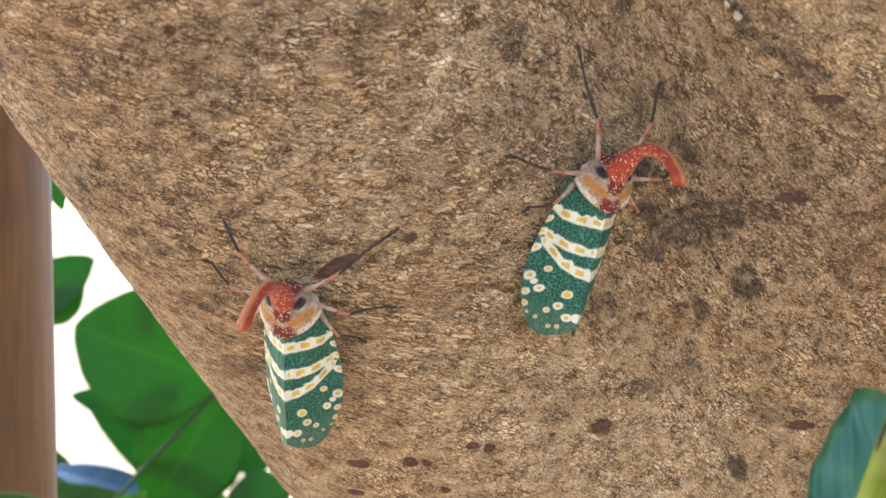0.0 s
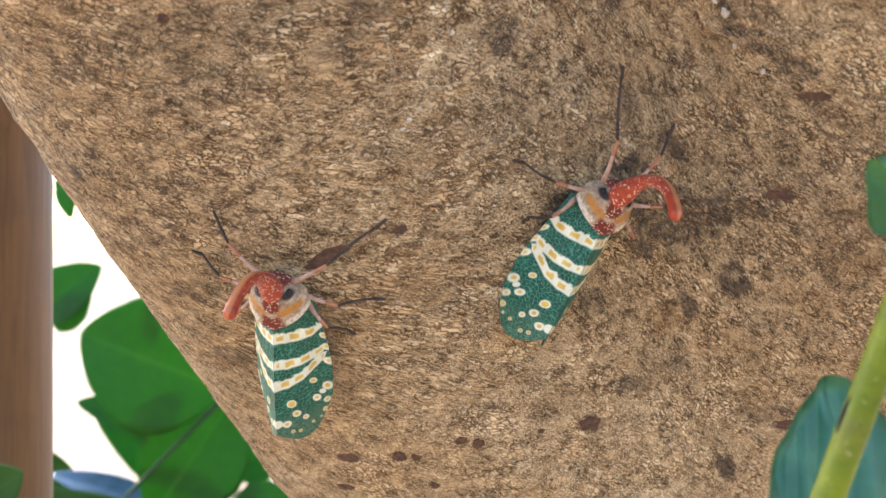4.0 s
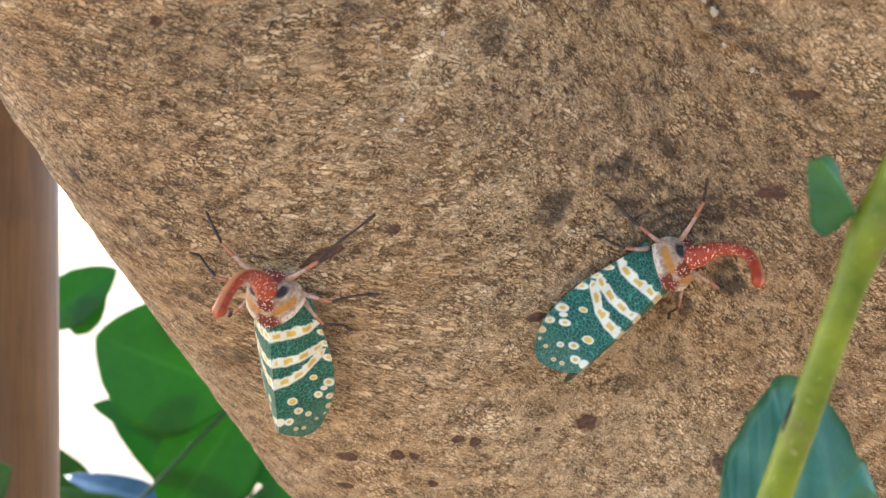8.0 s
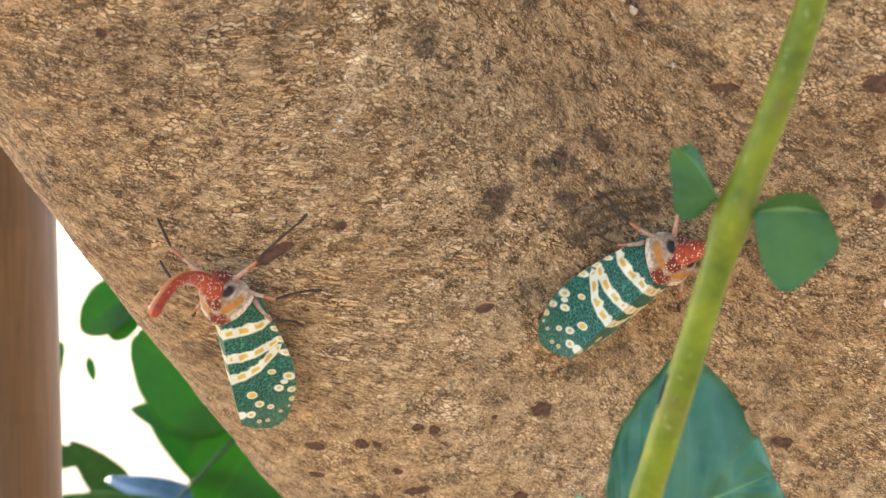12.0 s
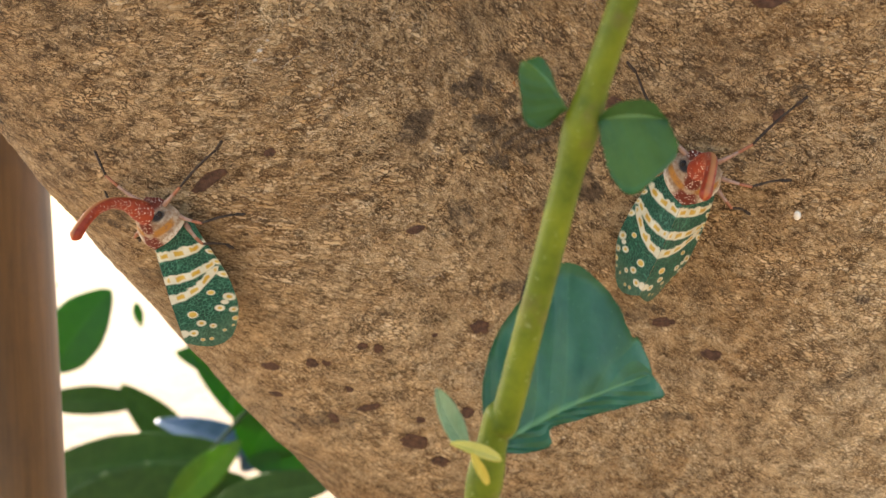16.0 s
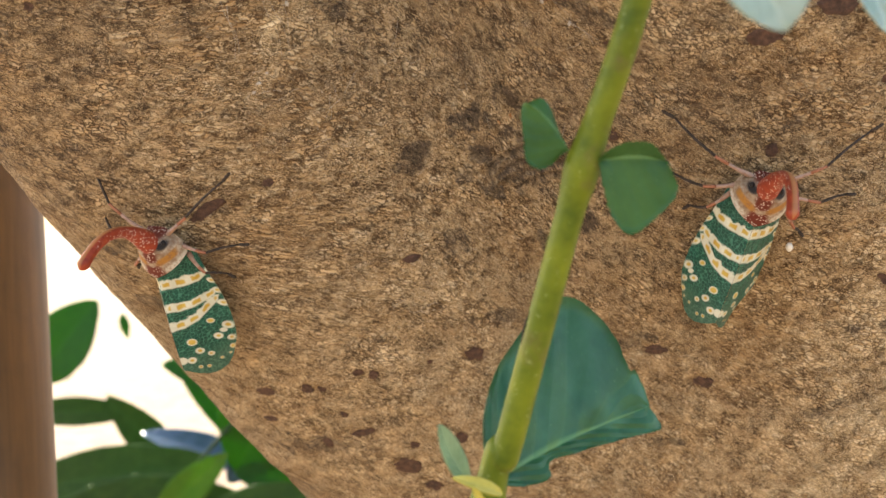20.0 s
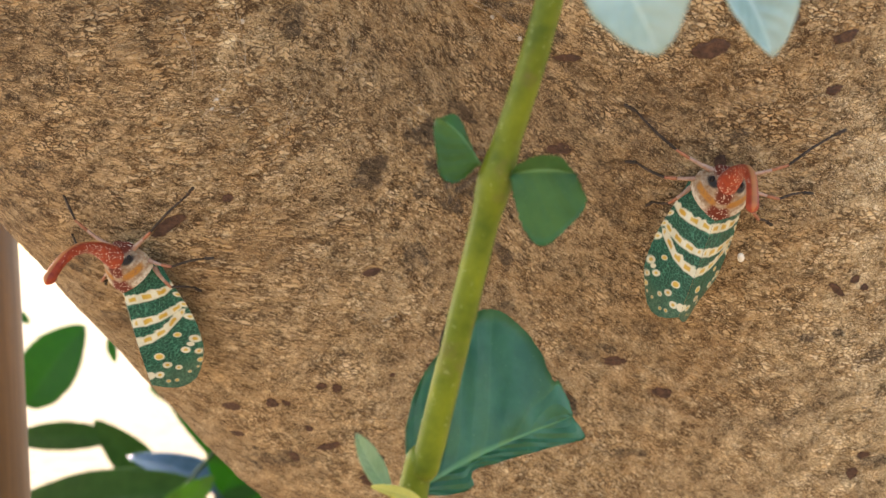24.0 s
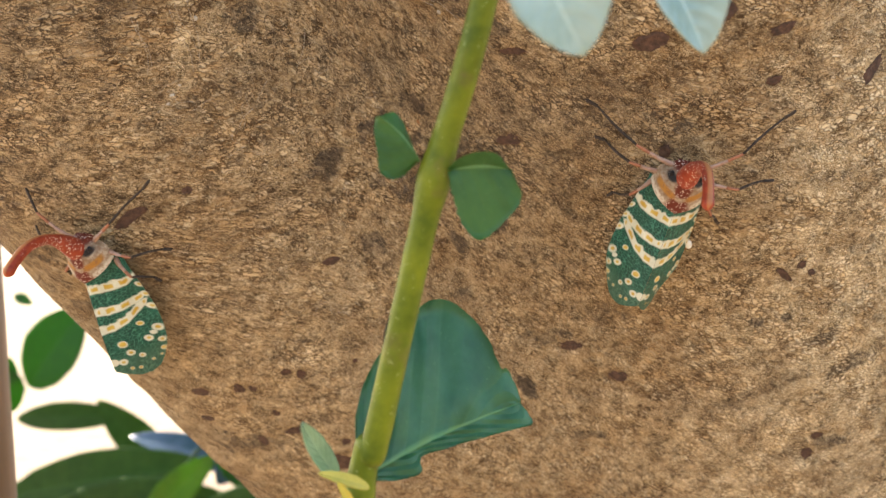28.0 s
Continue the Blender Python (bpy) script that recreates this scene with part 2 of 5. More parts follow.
def neck_material():
    m = Mat("pronotum")
    dots = m.node("TexVoronoi", 0, {"feature": "F1"}, Vector=m.obj(), Scale=2200.0)
    tone = m.noise(m.obj(), 600, 3, 0.5)
    col = m.mix(m.attr("yellow"), m.mix(m.ramp(tone, 0.3, 0.7), (0.19, 0.125, 0.078), (0.40, 0.31, 0.215)), (0.34, 0.150, 0.028))
    col = m.mix(m.attr("rim"), col, (0.50, 0.43, 0.325))
    col = m.mix(m.ramp(m.noise(m.obj(), 1700, 3, 0.6), 0.48, 0.62, 0, 0.6), col, (0.20, 0.095, 0.045))
    red = m.attr("red")
    col = m.mix(red, col, (0.12, 0.022, 0.011))
    col = m.mix(m.math("MULTIPLY", m.ramp(dots, 0.30, 0.22), red), col, (0.82, 0.70, 0.58))
    col = m.mix(m.attr("dark"), col, (0.020, 0.016, 0.014))
    m.set(Base_Color=col, Roughness=0.62)
    m.b.inputs["Specular IOR Level"].default_value = 0.2
    m.bump(m.noise(m.obj(), 1800, 3, 0.6), 0.4, 0.0003)
    return m.mat


def bamboo_material():
    m = Mat("bamboo_skin")
    long = m.scaled(m.obj(), (1.0, 1.0, 0.06))
    n = m.noise(long, 260, 5, 0.6)
    col = m.mix(m.ramp(n, 0.3, 0.7), (0.055, 0.028, 0.009), (0.115, 0.061, 0.021))
    col = m.mix(m.ramp(m.noise(m.obj(), 38, 4, 0.65), 0.5, 0.75, 0, 0.5), col, (0.040, 0.022, 0.011))
    m.set(Base_Color=col, Roughness=0.6)
    m.bump(n, 0.25, 0.0006)
    return m.mat


def stem_material():
    m = Mat("green_stem")
    n = m.noise(m.obj(), 130, 5, 0.6)
    col = m.mix(m.ramp(n, 0.3, 0.7), (0.062, 0.092, 0.002), (0.172, 0.196, 0.008))
    col = m.mix(m.ramp(m.noise(m.obj(), 70, 4, 0.7), 0.58, 0.72, 0, 0.55), col, (0.13, 0.085, 0.035))
    pale = m.noise(m.obj(), 900, 2, 0.5)
    col = m.mix(m.ramp(pale, 0.66, 0.72, 0, 0.4), col, (0.30, 0.34, 0.12))
    m.set(Base_Color=col, Roughness=0.5)
    m.b.inputs["Specular IOR Level"].default_value = 0.25
    m.bump(m.noise(m.obj(), 500, 4, 0.6), 0.25, 0.0003)
    return m.mat


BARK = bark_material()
WING = wing_material()
SNOUT = snout_material()
NECK = neck_material()
EYE = plain("eye_black", (0.006, 0.005, 0.005), (0.02, 0.014, 0.012), 900, 0.4, spec=0.25)
BELLY = plain("belly_cuticle", (0.20, 0.15, 0.10), (0.36, 0.28, 0.18), 500, 0.6)
LEG_PALE = plain("leg_pink", (0.26, 0.145, 0.095), (0.44, 0.285, 0.215), 500, 0.65, spec=0.2)
LEG_RED = plain("leg_red", (0.25, 0.090, 0.045), (0.38, 0.165, 0.095), 500, 0.65, spec=0.2)
LEG_DARK = plain("leg_dark", (0.016, 0.011, 0.008), (0.060, 0.040, 0.029), 500, 0.6, spec=0.25)
STEM = stem_material()
LEAF = leaf_material("leaf_blue_green", (0.014, 0.084, 0.034), (0.044, 0.150, 0.064), (0.12, 0.27, 0.10), (0.10, 0.34, 0.05), 0.38, 0.22, 5.6, 0.10, 0.35, 0.40)
LEAF_YOUNG = leaf_material("leaf_young", (0.022, 0.085, 0.016), (0.058, 0.155, 0.034), (0.13, 0.26, 0.09), (0.12, 0.36, 0.04), 0.42, 0.22, 5.0, 0.03, 0.10, 0.35)
LEAF_BACK = leaf_material("leaf_backlit", (0.008, 0.048, 0.003), (0.018, 0.075, 0.004), (0.03, 0.10, 0.008), (0.075, 0.29, 0.006), 0.6, 0.36, 7.0, 0.08, 0.15, 0.25)
LEAF_LIME = leaf_material("leaf_lime", (0.04, 0.10, 0.008), (0.07, 0.14, 0.012), (0.09, 0.16, 0.02), (0.16, 0.36, 0.02), 0.6, 0.35, 7.0, 0.08, 0.12, 0.2)
LEAF_PALE = leaf_material("leaf_pale", (0.16, 0.28, 0.16), (0.26, 0.40, 0.24), (0.3, 0.42, 0.25), (0.25, 0.45, 0.15), 0.35, 0.2, 7.0, 0.08, 0.12)
# green leaf whose sky reflection is painted in as a pale colour
LEAF_GLOSS = leaf_material("leaf_sky_sheen", (0.24, 0.34, 0.29), (0.36, 0.46, 0.40), (0.40, 0.50, 0.42), (0.14, 0.36, 0.10), 0.22, 0.1, 9.0, 0.1, 0.12)
# shaded copy of the backlit leaf: shade set by duller, less translucent colour
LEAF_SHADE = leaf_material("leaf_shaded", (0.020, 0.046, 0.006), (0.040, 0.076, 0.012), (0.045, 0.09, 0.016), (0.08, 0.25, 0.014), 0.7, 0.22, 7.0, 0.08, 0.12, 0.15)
# reflected sky painted as a blue-grey base colour
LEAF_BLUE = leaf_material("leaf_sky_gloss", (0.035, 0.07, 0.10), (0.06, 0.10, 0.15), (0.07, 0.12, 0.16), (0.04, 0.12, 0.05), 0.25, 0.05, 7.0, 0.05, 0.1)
BRACT = plain("bract_yellow", (0.34, 0.29, 0.03), (0.50, 0.40, 0.06), 300, 0.5)
SCAB = plain("bark_scab", (0.032, 0.017, 0.011), (0.110, 0.056, 0.036), 700, 0.75, 0.6, 0.0006, 0.35)
SILK = plain("silk", (0.34, 0.29, 0.22), (0.56, 0.50, 0.42), 300, 0.8, spec=0.1)
SEED = plain("seed_white", (0.66, 0.62, 0.54), (0.80, 0.77, 0.70), 500, 0.5)
TWIG = plain("twig_bark", (0.008, 0.008, 0.006), (0.025, 0.023, 0.018), 300, 0.8, spec=0.1)
STALK = plain("leaf_stalk", (0.012, 0.030, 0.010), (0.026, 0.050, 0.020), 300, 0.7, spec=0.1)
OCHRE = plain("inner_bark", (0.26, 0.115, 0.045), (0.40, 0.190, 0.075), 500, 0.8, 0.6, 0.0005, 0.15)
BAMBOO = bamboo_material()
SOIL = plain("soil", (0.10, 0.065, 0.04), (0.24, 0.17, 0.10), 9, 0.95)


# ---- building helpers ----
def part(name, bm, material, parent=None, label="", smooth=True):
    """Links a bmesh as one mesh object under parent."""
    me = bpy.data.meshes.new(name)
    bm.to_mesh(me)
    bm.free()
    if smooth:
        me.polygons.foreach_set("use_smooth", [True] * len(me.polygons))
    me.materials.append(material)
    ob = new(name, me)
    ob.parent = parent
    if label:
        tagged(ob, label)
    return ob


def thing(name, label, category, group="", kind="", at=None):
    ob = new(name)
    ob.empty_display_size = 0.01
    if at is not None:
        ob.matrix_basis = at
    return tagged(ob, label, category, group, kind)


def tube(points, radii, sides=12, cap=True, flat=1.0):
    """A tube along points; its radius at each; flat squeezes it in its second direction."""
    bm = bmesh.new()
    uvl = bm.loops.layers.uv.new("uv")
    pts = [Vector(p) for p in points]
    ref = Vector((0.31, 0.2, 0.93))
    rings, run = [], 0.0
    runs = []
    for i, p in enumerate(pts):
        d = (pts[min(i + 1, len(pts) - 1)] - pts[max(i - 1, 0)]).normalized()
        x = (ref - d * ref.dot(d)).normalized()
        y = d.cross(x)
        ref = x
        run += (p - pts[i - 1]).length if i else 0.0
        runs.append(run)
        rings.append([bm.verts.new(p + (x * math.cos(a) + y * math.sin(a) * flat) * radii[i]) for a in (2 * math.pi * k / sides for k in range(sides))])
    for i in range(len(rings) - 1):
        for k in range(sides):
            f = bm.faces.new((rings[i][k], rings[i][(k + 1) % sides], rings[i + 1][(k + 1) % sides], rings[i + 1][k]))
            for lp, (uu, vv) in zip(f.loops, ((k, i), (k + 1, i), (k + 1, i + 1), (k, i + 1))):
                lp[uvl].uv = (uu / sides, runs[vv])
    if cap:
        bm.faces.new(rings[0][::-1])
        bm.faces.new(rings[-1])
    return bm


def curve_points(points, n):
    """A smooth (Catmull-Rom) run of n points through the given ones."""
    p = [Vector(q) for q in points]
    p = [2 * p[0] - p[1], *p, 2 * p[-1] - p[-2]]
    out = []
    for k in range(n):
        u = k / (n - 1) * (len(p) - 3)
        i = min(int(u), len(p) - 4)
        t = u - i
        a, b, c, d = p[i : i + 4]
        out.append(0.5 * (2 * b + (c - a) * t + (2 * a - 5 * b + 4 * c - d) * t * t + (3 * b - a - 3 * c + d) * t**3))
    return out


def ball(center, radii, u=16, v=10):
    bm = bmesh.new()
    bmesh.ops.create_uvsphere(bm, u_segments=u, v_segments=v, radius=1.0)
    for q in bm.verts:
        q.co = Vector(center) + Vector((q.co.x * radii[0], q.co.y * radii[1], q.co.z * radii[2]))
    return bm


def lattice(x, y, seed):
    """Smooth 2D value noise of arrays, -1..1."""
    xi, yi = np.floor(x), np.floor(y)
    fx, fy = x - xi, y - yi
    fx, fy = fx * fx * (3 - 2 * fx), fy * fy * (3 - 2 * fy)

    def h(a, b):
        q = np.sin(a * 127.1 + b * 311.7 + seed * 74.7) * 43758.5453
        return 2 * (q - np.floor(q)) - 1

    top = h(xi, yi) * (1 - fx) + h(xi + 1, yi) * fx
    low = h(xi, yi + 1) * (1 - fx) + h(xi + 1, yi + 1) * fx
    return top * (1 - fy) + low * fy


# ---- trunk ----
T_O = np.array((0.080284, 0.104966, 0.0))
T_A = np.array((0.332233, 0.631551, -0.700546))
T_1 = np.array((0.270621, -0.775334, -0.570632))
T_2 = np.array((0.903541, 0.0, 0.428503))
UNIT = 0.0152


def trunk_radius(ph, s):
    """Radius of the leaning trunk at the angle ph round its axis and s metres down it."""
    q = np.clip(s / UNIT, -14, 7)
    r = 8.098 + 0.0006 * q - 0.8947 * np.cos(2 * ph) + 0.3559 * np.sin(2 * ph) - 0.1975 * np.cos(3 * ph) + 0.8716 * np.sin(3 * ph)
    r = r + q * (-0.0529 * np.sin(ph) + 0.0444 * np.cos(ph) + 0.1237 * np.cos(2 * ph) - 0.0286 * np.sin(2 * ph)) - 0.00501 * q * q
    return r * UNIT


def trunk_point(ph, s, lift=0.0):
    ph, s = np.asarray(ph, float), np.asarray(s, float)
    r = trunk_radius(ph, s) + lift
    return T_O + s[..., None] * T_A + (r * np.cos(ph))[..., None] * T_1 + (r * np.sin(ph))[..., None] * T_2


def on_bark(deg, mm, heading, lift=0.0, pitch=0.0, lean=0.0):
    """A pose on the bark: deg round the trunk, mm down its axis, y axis turned by heading from up the trunk, z outwards."""
    ph, s = radians(deg), mm / 1000
    p = trunk_point(ph, s)
    a = Vector(trunk_point(ph + 0.03, s) - trunk_point(ph - 0.03, s))
    b = Vector(trunk_point(ph, s + 0.003) - trunk_point(ph, s - 0.003))
    n = a.cross(b).normalized()
    if n.dot(Vector(T_1) * math.cos(ph) + Vector(T_2) * math.sin(ph)) < 0:
        n = -n
    up = -Vector(T_A)
    up = (up - n * up.dot(n)).normalized()
    right = up.cross(n)
    h = radians(heading)
    fwd = up * math.cos(h) + right * math.sin(h)
    m = Matrix((fwd.cross(n), fwd, n)).transposed().to_4x4()
    m.translation = Vector(p) + n * lift
    return m @ pose(0, 0, 0, pitch) @ pose(0, 0, 0, 0, lean)


def bark_lump(x, y):
    """The larger swellings of the bark."""
    return lattice(x * 38, y * 38, 1) * 0.0009 + lattice(x * 95, y * 110, 2) * 0.0005


def build_scab(deg, mm, a, b, turn, deep, seed):
    """A dark scab of old bark in a shallow pit of the trunk."""
    bm = bmesh.new()
    sides, rings = 22, 5
    c, s_ = math.cos(radians(turn)), math.sin(radians(turn))
    rad0 = float(trunk_radius(radians(deg), mm / 1000)) * 1000

    def at(r, k):
        ang = 2 * math.pi * k / sides
        wob = 1 + 0.50 * noise.noise((math.cos(ang) * 1.6, math.sin(ang) * 1.6, seed * 3.7)) + 0.22 * noise.noise((math.cos(ang) * 5, math.sin(ang) * 5, seed * 1.3))
        ex, ey = math.cos(ang) * a * r * wob, math.sin(ang) * b * r * wob
        ph = radians(deg) + (ex * c - ey * s_) / rad0
        q = (mm - (ex * s_ + ey * c)) / 1000
        rough = 0.22 * noise.noise((ex * 0.9, ey * 0.9, seed)) + 0.12 * noise.noise((ex * 2.6, ey * 2.6, seed))
        lift = float(bark_lump(np.array(ph * 0.118), np.array(q))) + (rough + 0.22 - deep * 0.55 * (1 - r * r)) / 1000
        if r == 1:
            lift -= 0.0006
        return bm.verts.new(trunk_point(ph, q, lift))

    mid = at(0, 0)
    prev = None
    for i in range(1, rings + 1):
        ring = [at(i / rings, k) for k in range(sides)]
        for k in range(sides):
            if prev:
                bm.faces.new((prev[k], ring[k], ring[(k + 1) % sides], prev[(k + 1) % sides]))
            else:
                bm.faces.new((mid, ring[k], ring[(k + 1) % sides]))
        prev = ring
    bmesh.ops.recalc_face_normals(bm, faces=bm.faces)
    return bm


def build_trunk():
    fine_p = np.arange(-115, 56, 0.22)
    phs = np.radians(np.concatenate([np.arange(-180, -115, 3.0), fine_p, np.arange(56, 180, 4.0)]))
    ss = np.concatenate([np.arange(-1.6, -0.235, 0.03), np.arange(-0.235, 0.115, 0.00045), np.arange(0.115, 1.66, 0.03)])
    P, Q = np.meshgrid(phs, ss)
    x, y = P * 0.118, Q
    streak = np.clip((-0.6 - P) * 2.0, 0, 1) * np.clip((-0.05 - Q) * 25, 0, 1)
    k = 0.85 - 0.40 * streak
    drawn = np.clip((-0.35 - P) * 1.6, 0, 1) * np.clip((-0.055 - Q) * 22, 0, 1)
    lump = bark_lump(x, y)
    mid = lattice(x * 300 * k, y * 300, 3)
    grit = lattice(x * 640 * k, y * 640, 4)
    fine = lattice(x * 1300 * k, y * 1300, 5)
    rough = 0.00022 * np.abs(mid) + 0.00028 * np.abs(grit) + 0.00018 * np.abs(fine)
    scar, stain_shade, pale = (np.zeros_like(P) for _ in range(3))
    dent = np.zeros_like(P)
    wob = 0.35 * lattice(x * 260, y * 260, 8) + 0.25 * lattice(x * 620, y * 620, 9)
    for kind, deg, mm, a, b, turn, deep in MARKS:
        dx = (P - radians(deg)) * float(trunk_radius(radians(deg), mm / 1000)) * 1000
        dy = -(Q * 1000 - mm)
        c, s_ = math.cos(radians(turn)), math.sin(radians(turn))
        e = np.sqrt(((dx * c + dy * s_) / a) ** 2 + ((dy * c - dx * s_) / b) ** 2) + wob * (1.0 if kind == "scar" else 1.3)
        soft = 0.22 if kind == "scar" else 0.45 if kind == "stain_shade" and deep > 0.55 else 0.9
        f = np.clip((1.0 - e) / soft + 0.5, 0, 1)
        f = f * f * (3 - 2 * f)
        if kind == "scar":
            scar = np.maximum(scar, f * 0.5)
            dent -= f * deep / 1000
        elif kind == "knot":
            along, off = dx * c + dy * s_, dy * c - dx * s_
            ring = np.sin(off * 2.1 + 0.020 * along * along + 1.6 * lattice(x * 170, y * 420, 11)) * 0.6 + 0.4 * lattice(x * 240, y * 900, 12)
            f = np.clip(f * 1.7, 0, 1)
            stain_shade = np.maximum(stain_shade, f * (0.74 + 0.26 * ring))
            dent += f * (0.35 - 0.45 * ring) / 1000
        elif kind == "stain_shade":
            stain_shade = np.maximum(stain_shade, f * deep * np.clip(0.84 + 0.45 * mid + 0.25 * grit, 0, 1))
        else:
            pale = np.maximum(pale, f * deep * np.clip(0.7 + 0.6 * mid, 0, 1))
    rough = rough * (1 - 0.6 * scar)
    V = trunk_point(P, Q, lump + rough + dent)
    V[0], V[-1] = V[0].mean(axis=0), V[-1].mean(axis=0)
    V = V.reshape(-1, 3)
    nr, nc = P.shape
    i = np.arange(nr - 1)[:, None] * nc
    j = np.arange(nc)[None, :]
    j2 = (j + 1) % nc
    quads = np.stack([i + j, i + j2, i + nc + j2, i + nc + j], -1).reshape(-1, 4)
    me = bpy.data.meshes.new("tree_trunk")
    me.vertices.add(len(V))
    me.vertices.foreach_set("co", V.ravel())
    me.loops.add(quads.size)
    me.loops.foreach_set("vertex_index", quads.ravel())
    me.polygons.add(len(quads))
    me.polygons.foreach_set("loop_start", np.arange(0, quads.size, 4))
    me.update(calc_edges=True)
    uv = me.uv_layers.new(name="uv")
    U = np.stack([x.ravel(), y.ravel()], -1)[quads.ravel()]
    uv.data.foreach_set("uv", U.ravel())
    for name, arr in (("scar", scar), ("stain_shade", stain_shade), ("pale", pale), ("drawn", drawn)):
        at = me.attributes.new(name, "FLOAT", "POINT")
        at.data.foreach_set("value", arr.ravel())
    me.polygons.foreach_set("use_smooth", [True] * len(quads))
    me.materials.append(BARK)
    me.validate()
    return tagged(new("tree_trunk", me), "leaning tree trunk with tan flaking bark and dark scars", "tree trunk")


MARKS = []


def mark(kind, deg, mm, a, b, turn=0.0, deep=0.5):
    MARKS.append((kind, deg, mm, a, b, turn, deep))


mark("scar", -36.9, -36.1, 2.9, 2.2, -29, 0.60)
mark("scar", -51.6, -44.3, 1.5, 1.5, -13, 0.50)
mark("scar", -50.0, -41.6, 1.3, 2.0, -14, 0.60)
mark("scar", -56.7, -41.3, 1.5, 1.6, -8, 0.50)
mark("scar", -58.5, -41.8, 1.8, 1.8, -6, 0.50)
mark("scar", -64.2, -41.9, 3.3, 1.8, -3, 0.40)
mark("scar", -56.3, -29.1, 1.1, 1.5, -7, 0.60)
mark("scar", 5.9, -113.3, 2.8, 1.1, -10, 0.60)
mark("scar", -1.1, -90.3, 2.6, 1.9, 7, 0.30)
mark("scar", -50.6, -109.4, 1.5, 1.2, -1, 0.40)
mark("scar", -57.9, -108.3, 5.8, 2.1, 19, 0.60)
mark("stain_shade", -77.8, -136.2, 3.3, 2.9, 15, 0.90)
mark("stain_shade", -67.8, -136.3, 3.2, 1.9, -6, 0.80)
mark("stain_shade", -71.7, -102.1, 6.9, 3.3, 6, 0.60)
mark("stain_shade", -70.4, -79.6, 6.4, 3.3, 7, 0.60)
mark("scar", -43.1, -39.2, 0.8, 0.8, -18, 0.40)
mark("stain_shade", -22.6, -101.6, 4.4, 3.4, 2, 0.95)
mark("stain_shade", -23.0, -92.0, 2.6, 2.4, 10, 0.95)
mark("stain_shade", -17.2, -94.6, 3.6, 1.7, 12, 1.00)
mark("stain_shade", -26.4, -88.6, 2.4, 1.6, 30, 0.70)
mark("stain_shade", -33.6, -98.0, 3.8, 4.1, -25, 1.00)
mark("knot", -14.6, -86.0, 11.0, 5.6, 8, 1.00)
mark("stain_shade", -20.0, -95.2, 5.5, 4.5, -4, 0.40)
mark("stain_shade", -14.5, -103.7, 3.3, 3.0, -8, 0.90)
mark("stain_shade", -18.2, -62.2, 1.8, 3.7, -10, 0.80)
mark("stain_shade", -10.2, -67.3, 3.6, 5.0, -3, 0.90)
mark("stain_shade", -32.8, -71.6, 4.5, 3.3, -22, 0.80)
mark("stain_shade", -34.7, -141.6, 4.1, 3.1, 1, 0.70)
mark("stain_shade", -18.7, -12.3, 1.2, 4.3, -2, 1.00)
mark("stain_shade", -22.5, -47.0, 2.8, 2.1, -13, 0.70)
mark("stain_shade", -30.8, -44.9, 6.8, 2.0, -18, 0.60)
mark("stain_shade", -12.2, -27.9, 6.1, 2.2, -4, 0.60)
mark("scar", -8.4, -23.0, 3.0, 1.6, -2, 0.50)
mark("stain_shade", -47.4, -160.2, 3.1, 2.9, -27, 0.60)
mark("stain_shade", -18.9, -115.8, 2.6, 2.3, -14, 0.50)
mark("stain_shade", -25.3, -114.0, 4.0, 2.9, -22, 0.30)
mark("stain_shade", 2.6, -125.0, 9.0, 2.6, -55, 0.75)
mark("stain_shade", -0.6, -137.0, 8.0, 3.2, -54, 0.75)
mark("stain_shade", -19.1, -139.8, 4.5, 4.0, 0, 0.70)
mark("stain_shade", -38.0, -92.9, 8.5, 4.7, -25, 0.20)
mark("stain_shade", -29.2, -113.1, 8.0, 5.9, -25, 0.20)
mark("stain_shade", -55.2, -74.2, 8.0, 4.4, -13, 0.15)
mark("pale", -41.2, -111.2, 27.0, 19.3, -26, 0.22)
mark("scar", -62.9, -173.3, 1.2, 1.4, -16, 0.40)
mark("stain_shade", -0.8, -33.7, 6.6, 2.9, -4, 0.40)
mark("scar", -3.8, -10.6, 2.9, 2.1, -21, 0.50)
mark("scar", -39.2, -72.1, 2.1, 1.2, -25, 0.30)
mark("scar", -52.6, -2.8, 3.6, 4.1, 10, 0.60)
mark("scar", -51.1, 8.4, 2.7, 2.5, -10, 0.60)
mark("scar", -50.0, -11.5, 1.5, 1.7, -13, 0.50)
mark("scar", -43.9, -9.3, 1.8, 2.0, -16, 0.50)
mark("scar", -55.2, -20.4, 3.8, 1.4, 8, 0.50)
mark("stain_shade", -63.7, -17.0, 11.7, 4.5, 2, 0.70)
mark("scar", -60.6, -17.5, 1.5, 2.3, -2, 0.40)
mark("pale", -3.8, -17.9, 4.6, 3.9, -6, 0.70)
mark("stain_shade", -13.4, 10.6, 5.1, 1.7, -6, 0.70)
mark("stain_shade", -71.8, 12.4, 13.8, 3.7, 4, 0.50)
mark("scar", -66.3, -28.8, 2.7, 1.7, 5, 0.30)
mark("stain_shade", -49.2, -54.2, 7.0, 2.3, -9, 0.35)
mark("scar", 20.8, -31.1, 1.0, 3.6, 16, 0.50)
mark("scar", 22.9, -31.5, 1.3, 1.6, -27, 0.50)
mark("scar", 23.5, -27.6, 1.1, 1.3, -28, 0.40)
mark("stain_shade", 16.1, -19.6, 2.5, 1.9, -20, 0.80)
mark("stain_shade", 19.0, -17.4, 1.4, 1.4, -23, 0.80)
